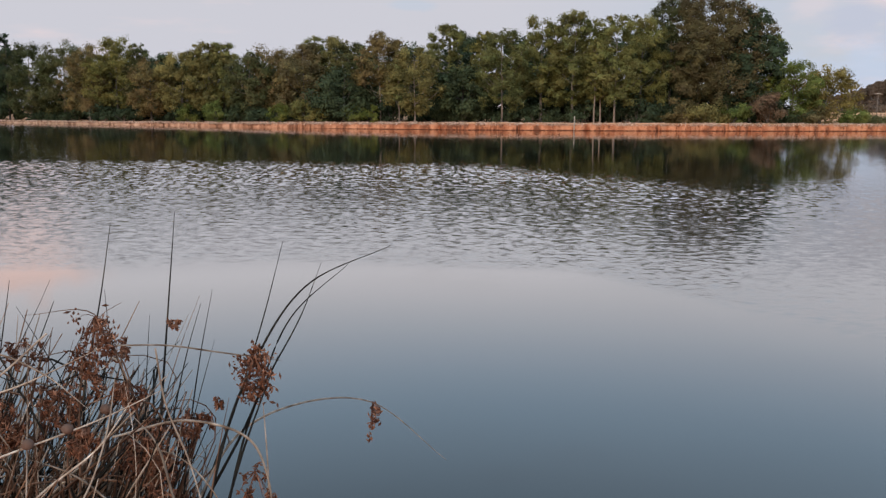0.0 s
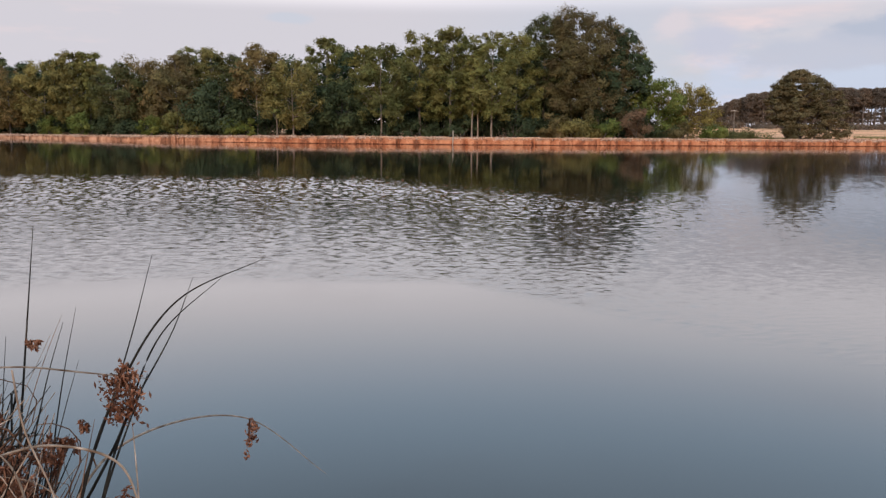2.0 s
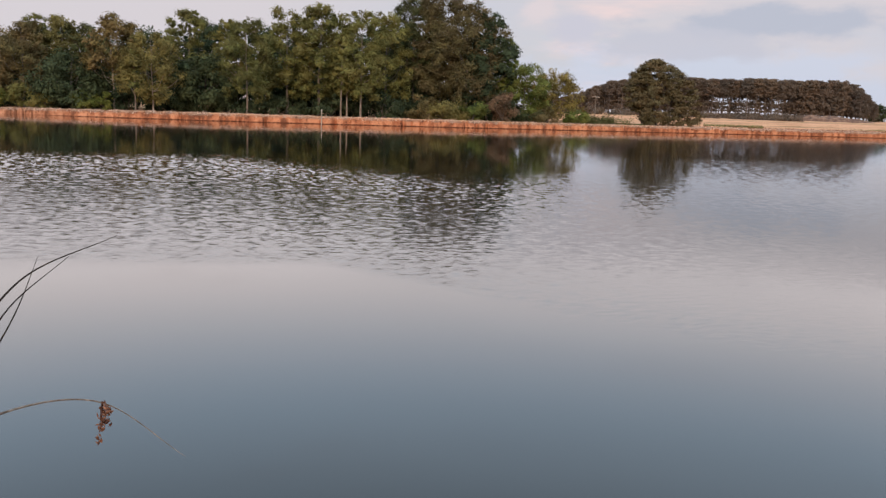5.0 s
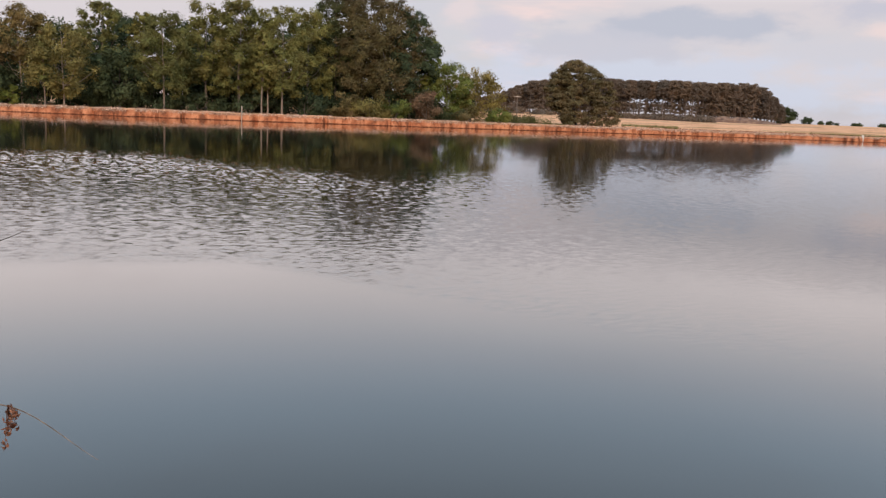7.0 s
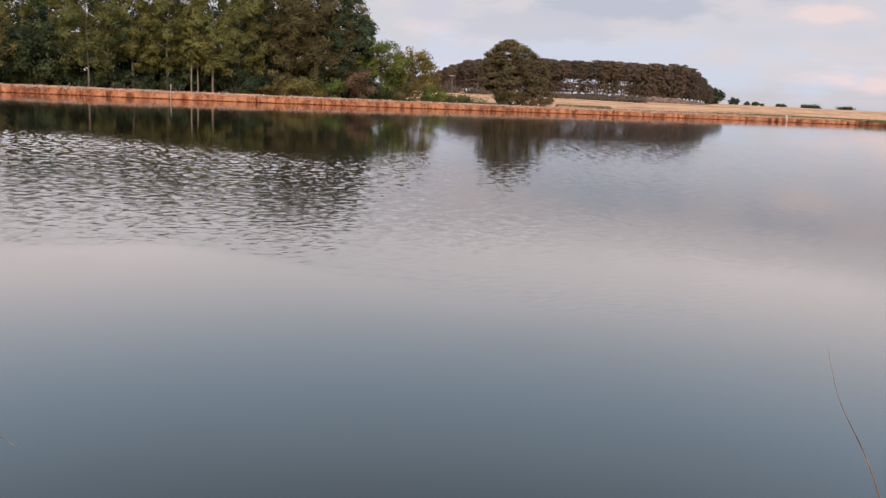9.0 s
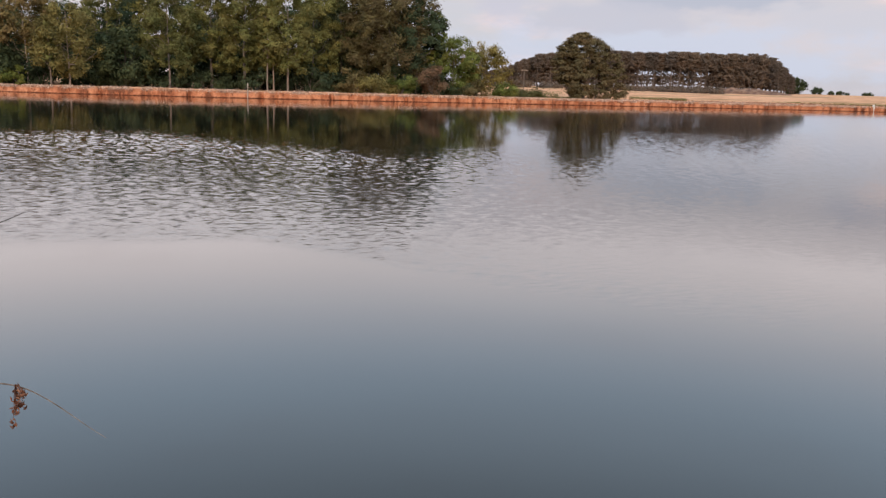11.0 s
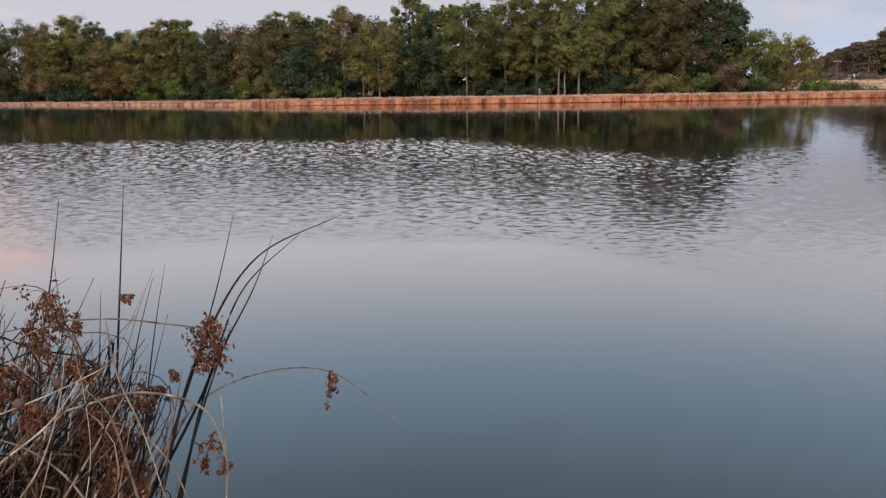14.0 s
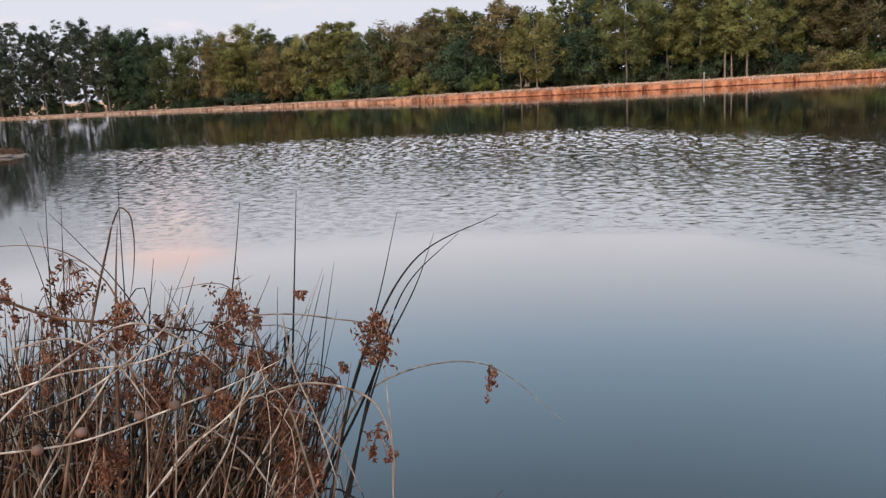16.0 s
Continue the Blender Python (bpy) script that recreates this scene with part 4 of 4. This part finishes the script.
stem('dark', 4.5, (-0.542, 1.064, 0.020), (-0.386, 1.230, 1.127), (-0.331, 1.344, 1.361), (-0.236, 1.404, 1.509), (-0.097, 1.433, 1.572))
stem('dark', 4.3, (-0.589, 1.112, 0.020), (-0.426, 1.274, 1.103), (-0.335, 1.359, 1.282), (-0.260, 1.409, 1.459), (-0.168, 1.421, 1.542))
stem('dark', 4.2, (-0.482, 1.090, 0.020), (-0.361, 1.254, 1.115), (-0.326, 1.384, 1.305), (-0.255, 1.477, 1.450), (-0.231, 1.531, 1.523))
stem('dark', 3.6, (-0.585, 1.140, 0.020), (-0.422, 1.304, 1.112), (-0.360, 1.406, 1.309), (-0.324, 1.452, 1.436), (-0.291, 1.487, 1.573))
stem('dark', 5.4, (-0.518, 1.052, 0.020), (-0.356, 1.219, 1.134), (-0.324, 1.290, 1.267), (-0.301, 1.322, 1.337), (-0.278, 1.347, 1.401))
stem('straw', 5.8, (-0.579, 1.063, 0.020), (-0.410, 1.233, 1.148), (-0.352, 1.396, 1.253), (-0.254, 1.517, 1.263), (-0.153, 1.613, 1.229), (0.003, 1.661, 1.085))
stem('straw', 4.2, (-0.494, 1.187, 1.323), (-0.392, 1.229, 1.333), (-0.298, 1.240, 1.292), (-0.272, 1.223, 1.235), (-0.265, 1.177, 1.139))
stem('straw', 3.2, (-0.526, 1.300, 1.431), (-0.453, 1.326, 1.424), (-0.379, 1.345, 1.408), (-0.274, 1.365, 1.387))
stem('straw', 3.0, (-0.292, 1.288, 1.079), (-0.300, 1.346, 1.201), (-0.307, 1.368, 1.257), (-0.315, 1.388, 1.319))
stem('dark', 4.2, (-0.481, 1.190, 0.020), (-0.497, 1.356, 1.129), (-0.500, 1.405, 1.244), (-0.498, 1.458, 1.406), (-0.487, 1.503, 1.622))
stem('dark', 4.0, (-0.707, 1.258, 0.020), (-0.668, 1.429, 1.164), (-0.658, 1.494, 1.329), (-0.644, 1.532, 1.447), (-0.628, 1.565, 1.593))
stem('dark', 3.4, (-0.324, 1.164, 0.020), (-0.501, 1.342, 1.203), (-0.543, 1.378, 1.342), (-0.570, 1.390, 1.420), (-0.581, 1.404, 1.499))
stem('brown', 3.6, (-0.330, 1.157, 0.020), (-0.484, 1.291, 1.204), (-0.524, 1.326, 1.390), (-0.555, 1.317, 1.474), (-0.520, 1.318, 1.497))
stem('brown', 3.4, (-0.280, 1.065, 0.020), (-0.457, 1.243, 1.205), (-0.523, 1.309, 1.395), (-0.573, 1.329, 1.477), (-0.668, 1.302, 1.479))
stem('dark', 3.2, (-0.497, 1.265, 0.020), (-0.471, 1.430, 1.118), (-0.465, 1.496, 1.279), (-0.456, 1.525, 1.363), (-0.440, 1.556, 1.468))
stem('dark', 3.6, (-0.526, 1.167, 0.020), (-0.485, 1.332, 1.119), (-0.477, 1.392, 1.248), (-0.456, 1.445, 1.386), (-0.438, 1.470, 1.460))
stem('brown', 2.4, (-0.678, 1.302, 0.020), (-0.551, 1.471, 1.146), (-0.528, 1.527, 1.269), (-0.501, 1.569, 1.375), (-0.476, 1.594, 1.447))
stem('dark', 3.0, (-0.608, 1.173, 0.020), (-0.457, 1.347, 1.179), (-0.439, 1.387, 1.261), (-0.423, 1.419, 1.338), (-0.408, 1.443, 1.401))
stem('dark', 3.2, (-0.487, 1.132, 0.020), (-0.502, 1.306, 1.175), (-0.505, 1.351, 1.286), (-0.507, 1.377, 1.364), (-0.506, 1.402, 1.455))
stem('dark', 3.0, (-0.529, 1.207, 0.020), (-0.540, 1.379, 1.164), (-0.541, 1.411, 1.241), (-0.545, 1.431, 1.302), (-0.547, 1.452, 1.369))
stem('dark', 3.8, (-0.660, 1.013, 0.020), (-0.693, 1.191, 1.206), (-0.698, 1.234, 1.311), (-0.696, 1.274, 1.429), (-0.689, 1.304, 1.535))
stem('brown', 4.2, (-0.822, 0.890, 0.020), (-0.740, 1.084, 1.313), (-0.722, 1.152, 1.475), (-0.703, 1.187, 1.577), (-0.692, 1.201, 1.622), (-0.683, 1.209, 1.639), (-0.674, 1.213, 1.630), (-0.669, 1.212, 1.601), (-0.669, 1.201, 1.545), (-0.676, 1.183, 1.484))
stem('brown', 6.5, (-0.646, 0.949, 0.020), (-0.698, 1.139, 1.290), (-0.707, 1.184, 1.427), (-0.708, 1.212, 1.534), (-0.704, 1.228, 1.608))
stem('dark', 2.6, (-0.666, 1.028, 0.020), (-0.720, 1.223, 1.315), (-0.730, 1.264, 1.463), (-0.735, 1.293, 1.616), (-0.732, 1.304, 1.713))
stem('dark', 3.0, (-0.864, 1.092, 0.020), (-0.904, 1.283, 1.292), (-0.911, 1.323, 1.429), (-0.915, 1.348, 1.551), (-0.914, 1.364, 1.657))
stem('dark', 3.4, (-0.758, 1.012, 0.020), (-0.823, 1.199, 1.264), (-0.836, 1.244, 1.410), (-0.840, 1.273, 1.533), (-0.839, 1.290, 1.634))
stem('dark', 3.0, (-0.681, 1.133, 0.020), (-0.855, 1.268, 1.298), (-0.886, 1.292, 1.438), (-0.909, 1.299, 1.530), (-0.928, 1.298, 1.600))
stem('dark', 2.8, (-0.697, 1.182, 0.020), (-0.869, 1.318, 1.256), (-0.908, 1.348, 1.422), (-0.925, 1.359, 1.516), (-0.938, 1.364, 1.596))
stem('dark', 3.2, (-0.440, 1.240, 0.020), (-0.643, 1.227, 1.373), (-0.719, 1.225, 1.514), (-0.758, 1.213, 1.573), (-0.801, 1.195, 1.637))
stem('brown', 3.6, (-0.480, 1.068, 0.020), (-0.680, 1.175, 1.353), (-0.727, 1.199, 1.528), (-0.776, 1.178, 1.576), (-0.823, 1.149, 1.593), (-0.867, 1.117, 1.596))
stem('dark', 3.0, (-0.418, 1.201, 0.020), (-0.606, 1.326, 1.274), (-0.645, 1.344, 1.376), (-0.674, 1.345, 1.431), (-0.703, 1.344, 1.485))
stem('dark', 2.6, (-0.955, 1.188, 0.020), (-0.760, 1.383, 1.321), (-0.734, 1.425, 1.414), (-0.717, 1.445, 1.458), (-0.700, 1.463, 1.505))
stem('straw', 3.8, (-0.781, 0.957, 1.364), (-0.709, 1.052, 1.439), (-0.634, 1.121, 1.471), (-0.572, 1.153, 1.430), (-0.520, 1.170, 1.373))
arch = stem('straw', 3.4, (-0.767, 0.931, 1.342), (-0.688, 1.003, 1.327), (-0.582, 1.093, 1.342), (-0.490, 1.163, 1.364), (-0.421, 1.216, 1.389))
stem('straw', 4.4, (-0.499, 0.870, 0.020), (-0.567, 1.047, 1.204), (-0.572, 1.075, 1.263), (-0.581, 1.112, 1.358), (-0.589, 1.149, 1.484))
stem('straw', 4.6, (-0.366, 1.117, 1.170), (-0.402, 1.161, 1.252), (-0.434, 1.192, 1.316), (-0.470, 1.206, 1.350))
stem('straw', 3.6, (-0.696, 1.127, 1.454), (-0.659, 1.131, 1.397), (-0.636, 1.130, 1.360), (-0.612, 1.129, 1.323))
stem('straw', 3.6, (-0.611, 1.054, 1.216), (-0.569, 1.104, 1.268), (-0.502, 1.158, 1.320), (-0.463, 1.198, 1.382))
stem('straw', 3.2, (-0.687, 0.996, 1.245), (-0.674, 1.033, 1.300), (-0.670, 1.061, 1.360), (-0.669, 1.070, 1.383))
stem('straw', 3.8, (-0.429, 1.121, 1.176), (-0.491, 1.135, 1.254), (-0.532, 1.132, 1.289), (-0.587, 1.117, 1.319))
stem('straw', 3.4, (-0.821, 1.041, 1.386), (-0.746, 1.101, 1.399), (-0.654, 1.157, 1.397), (-0.520, 1.239, 1.446))
stem('brown', 3.4, (-0.873, 1.144, 1.508), (-0.813, 1.177, 1.469), (-0.732, 1.221, 1.440), (-0.652, 1.250, 1.386))
stem('brown', 3.2, (-0.542, 1.057, 0.020), (-0.637, 1.235, 1.207), (-0.652, 1.273, 1.316), (-0.664, 1.292, 1.392), (-0.671, 1.305, 1.451))
stem('brown', 5.0, (-0.461, 1.014, 0.020), (-0.550, 1.187, 1.170), (-0.561, 1.222, 1.254), (-0.569, 1.253, 1.343), (-0.569, 1.282, 1.435))
stem('brown', 5.0, (-0.348, 0.978, 0.020), (-0.521, 1.150, 1.167), (-0.554, 1.170, 1.238), (-0.565, 1.201, 1.323), (-0.564, 1.229, 1.401))
stem('straw', 3.2, (-0.464, 0.955, 0.020), (-0.413, 1.129, 1.180), (-0.408, 1.162, 1.242), (-0.398, 1.200, 1.323), (-0.395, 1.225, 1.391))
stem('brown', 3.8, (-0.411, 0.991, 0.020), (-0.359, 1.163, 1.163), (-0.354, 1.200, 1.235), (-0.345, 1.234, 1.309), (-0.337, 1.255, 1.361))
stem('straw', 2.8, (-0.482, 0.942, 0.020), (-0.454, 1.116, 1.186), (-0.451, 1.156, 1.264), (-0.462, 1.183, 1.339), (-0.480, 1.203, 1.418))
stem('straw', 2.6, (-0.316, 1.178, 1.167), (-0.354, 1.200, 1.235), (-0.408, 1.205, 1.287), (-0.460, 1.194, 1.306))
stem('brown', 3.2, (-0.270, 0.919, 0.020), (-0.095, 1.094, 1.187), (-0.090, 1.103, 1.203), (-0.081, 1.108, 1.210))
stem('straw', 3.0, (-0.425, 1.191, 1.458), (-0.408, 1.173, 1.380), (-0.373, 1.155, 1.303), (-0.336, 1.122, 1.205))
stem('straw', 4.0, (-0.526, 0.840, 0.020), (-0.595, 1.022, 1.233), (-0.601, 1.049, 1.293), (-0.608, 1.072, 1.355), (-0.615, 1.091, 1.420))
stem('straw', 3.6, (-0.789, 1.039, 1.457), (-0.726, 1.084, 1.459), (-0.671, 1.105, 1.415), (-0.601, 1.103, 1.306))
stem('straw', 3.2, (-0.563, 1.152, 1.490), (-0.621, 1.104, 1.433), (-0.694, 1.043, 1.385), (-0.754, 0.994, 1.370))
stem('straw', 3.4, (-0.731, 0.960, 1.263), (-0.708, 1.006, 1.321), (-0.668, 1.060, 1.387), (-0.636, 1.102, 1.452))
stem('straw', 3.0, (-0.532, 1.049, 1.220), (-0.499, 1.093, 1.274), (-0.480, 1.133, 1.349), (-0.474, 1.164, 1.430))
stem('brown', 3.2, (-0.760, 0.982, 0.020), (-0.870, 1.170, 1.276), (-0.881, 1.192, 1.348), (-0.888, 1.211, 1.421), (-0.894, 1.227, 1.498))
seed_head((-0.316, 1.339, 1.366), 0.040, 0.045, 'dense')
seed_head((-0.800, 1.233, 1.512), 0.045, 0.050, 'loose')
seed_head((-0.696, 1.184, 1.444), 0.036, 0.045, 'dense')
seed_head((-0.560, 1.308, 1.432), 0.036, 0.055, 'dense')
seed_head((-0.482, 1.457, 1.424), 0.014, 0.012, 'loose')
seed_head((-0.295, 1.233, 1.221), 0.028, 0.035, 'loose')
seed_head((-0.430, 1.342, 1.281), 0.032, 0.022, 'loose')
seed_head((-0.141, 1.564, 1.214), 0.022, 0.040, 'hang')
seed_head((-0.858, 1.127, 1.498), 0.032, 0.040, 'loose')
seed_head((-0.505, 1.285, 1.356), 0.022, 0.022, 'dense')
seed_head((-0.530, 1.170, 1.323), 0.020, 0.020, 'dense')
seed_head((-0.864, 1.258, 1.437), 0.030, 0.035, 'loose')
seed_head((-0.469, 1.260, 1.253), 0.035, 0.050, 'dense')
seed_head((-0.427, 1.191, 1.194), 0.035, 0.050, 'dense')
seed_head((-0.584, 1.311, 1.365), 0.030, 0.030, 'loose')
seed_head((-0.685, 1.331, 1.402), 0.030, 0.030, 'loose')
seed_head((-0.810, 1.247, 1.368), 0.035, 0.040, 'loose')
seed_head((-0.678, 1.061, 1.259), 0.030, 0.045, 'dense')
seed_head((-0.657, 1.201, 1.323), 0.030, 0.030, 'dense')
seed_head((-0.311, 1.360, 1.398), 0.014, 0.016, 'loose')
seed_head((-0.662, 1.324, 1.340), 0.030, 0.020, 'loose')
seed_head((-0.689, 1.189, 1.338), 0.030, 0.030, 'loose')
seed_head((-0.806, 1.134, 1.397), 0.030, 0.040, 'loose')
seed_head((-0.548, 1.394, 1.402), 0.010, 0.016, 'dense')
seed_head((-0.392, 1.395, 1.302), 0.010, 0.014, 'loose')
gall((-0.720, 0.969, 1.332), arch)
gall((-0.677, 1.011, 1.341), arch)
gall((-0.617, 1.068, 1.343), arch)
gall((-0.575, 1.099, 1.347), arch)
gall((-0.535, 1.134, 1.356), arch)
gall((-0.492, 1.166, 1.374), arch)

# the reed that leans in from the other side
lone_rush = thing("rush", "single thin dark rush with a kinked tip", "rushes", 1.18, 0.6, 0.0)
stem("brown", 2.3, (1.19, 0.50, 0.02), (1.185, 0.62, 0.80), (1.178, 0.772, 1.266), (1.1705, 0.828, 1.346), (1.172, 0.858, 1.413), parent=lone_rush, origin=np.array((1.18, 0.6, 0.0)))


def rush_thicket():
    """The close-set lesser stems of the clump."""
    r = np.random.default_rng(42)
    groups = {"dark": [], "brown": [], "straw": []}
    for i in range(2100):
        kind = r.choice(["dark", "brown", "straw"], p=[0.30, 0.46, 0.24])
        a = r.uniform(-1.0, 0.16) if r.uniform() < 0.85 else r.uniform(-1.5, -1.0)
        # along the shore from the clump's tip back to its thick end
        x = -0.62 + 0.62 * a
        y = 1.24 + 0.25 * (a + 0.5) * 0.6 + r.uniform(-0.18, 0.34)
        x = min(x + r.normal(0, 0.03), -0.36 * y)
        h = np.interp(-x / y, [0.30, 0.38, 0.45, 0.56, 0.70], [0.96, 1.06, 1.23, 1.34, 1.40]) + r.uniform(-0.24, 0.02)
        # some stand up, some are broken over and lie across the rest
        fallen = r.uniform() < (0.6 if kind == "straw" else 0.45)
        h *= r.uniform(0.88, 1.0) if fallen else 1.0
        tilt = r.normal(0, 0.36 if fallen else 0.15, 2) * h
        tilt[1] = np.clip(tilt[1], -0.08, 0.4)
        tilt[0] = min(tilt[0] + 0.04, (-0.345 + r.normal(0, 0.03)) * (y + tilt[1]) - x)
        top = np.array((x + tilt[0], y + tilt[1], h))
        mid = np.array((x + tilt[0] * 0.25, y + tilt[1] * 0.25, h * 0.6))
        mid[:2] += r.normal(0, 0.035, 2)
        pts = [(x, y, 0.0), mid, top]
        if r.uniform() < 0.13 and x < -0.6 and h < 1.36:
            over = np.clip(r.normal(-0.03, 0.14, 2), -0.24, 0.02)
            fall = 0.02 + abs(r.normal(0, 0.10))
            pts += [(top[0] + over[0] * 0.4, top[1] + over[1] * 0.25, h + 0.010), (top[0] + over[0] * 0.8, top[1] + over[1] * 0.5, h - fall * 0.35), (top[0] + over[0], top[1] + over[1] * 0.6, h - fall)]
        k = 1 - np.linspace(1, 0, 20) ** 1.7
        path = glide(pts, 120)[np.round(k * 119).astype(int)]
        groups[kind].append(tube(path - ORIGIN, r.uniform(0.0011, 0.0031) * np.clip(1.05 - 0.7 * k ** 6, 0.15, 1), 4))
    for kind, parts in groups.items():
        v, f = joined(parts)
        tagged(piece("stem_thicket", mesh_of("stem_thicket", v, f, STEM[kind], True), clump, {"dark": "crowded dark stems", "brown": "crowded withered brown stems", "straw": "broken straw stems"}[kind]), kind="stuff")


rush_thicket()

# small withered heads scattered through the thicket
scatter = np.random.default_rng(5)
for i in range(38):
    a = scatter.uniform(-0.62, -0.16)
    d = scatter.uniform(1.35, 1.62)
    seed_head((d * math.sin(a * 1.05 - 0.12), d * math.cos(a * 1.05 - 0.12), scatter.uniform(1.02, 1.34)), scatter.uniform(0.012, 0.028), scatter.uniform(0.014, 0.034), scatter.choice(["loose", "dense"]))


# ---- tuft standing in the water ----
def on_islet(r, n):
    a, d = r.uniform(0, 6.28, n), np.sqrt(r.uniform(0, 1, n))
    return np.column_stack([-21.6 + 0.9 * d * np.cos(a), 29.8 + 0.4 * d * np.sin(a), 0.04 + 0.10 * (1 - d)])


def islet():
    bm = bmesh.new()
    bmesh.ops.create_icosphere(bm, subdivisions=4, radius=1.0)
    for v in bm.verts:
        v.co *= 1 + 0.25 * noise.noise(v.co * 2.3)
        v.co = Vector((v.co.x * 1.0, v.co.y * 0.5, v.co.z * 0.16))
    me = bpy.data.meshes.new("mud_islet")
    bm.to_mesh(me)
    bm.free()
    me.materials.append(PINE_BARK)
    ob = new("mud_islet", me)
    ob.location = (-21.6, 29.8, 0.0)
    tagged(ob, "small dark mud islet in the pond", "islet")


islet()
blades("islet_grass", "brown dead grass on the mud islet", on_islet, 900, 0.10, 0.32, 0.012, STEM["brown"], 0.5)
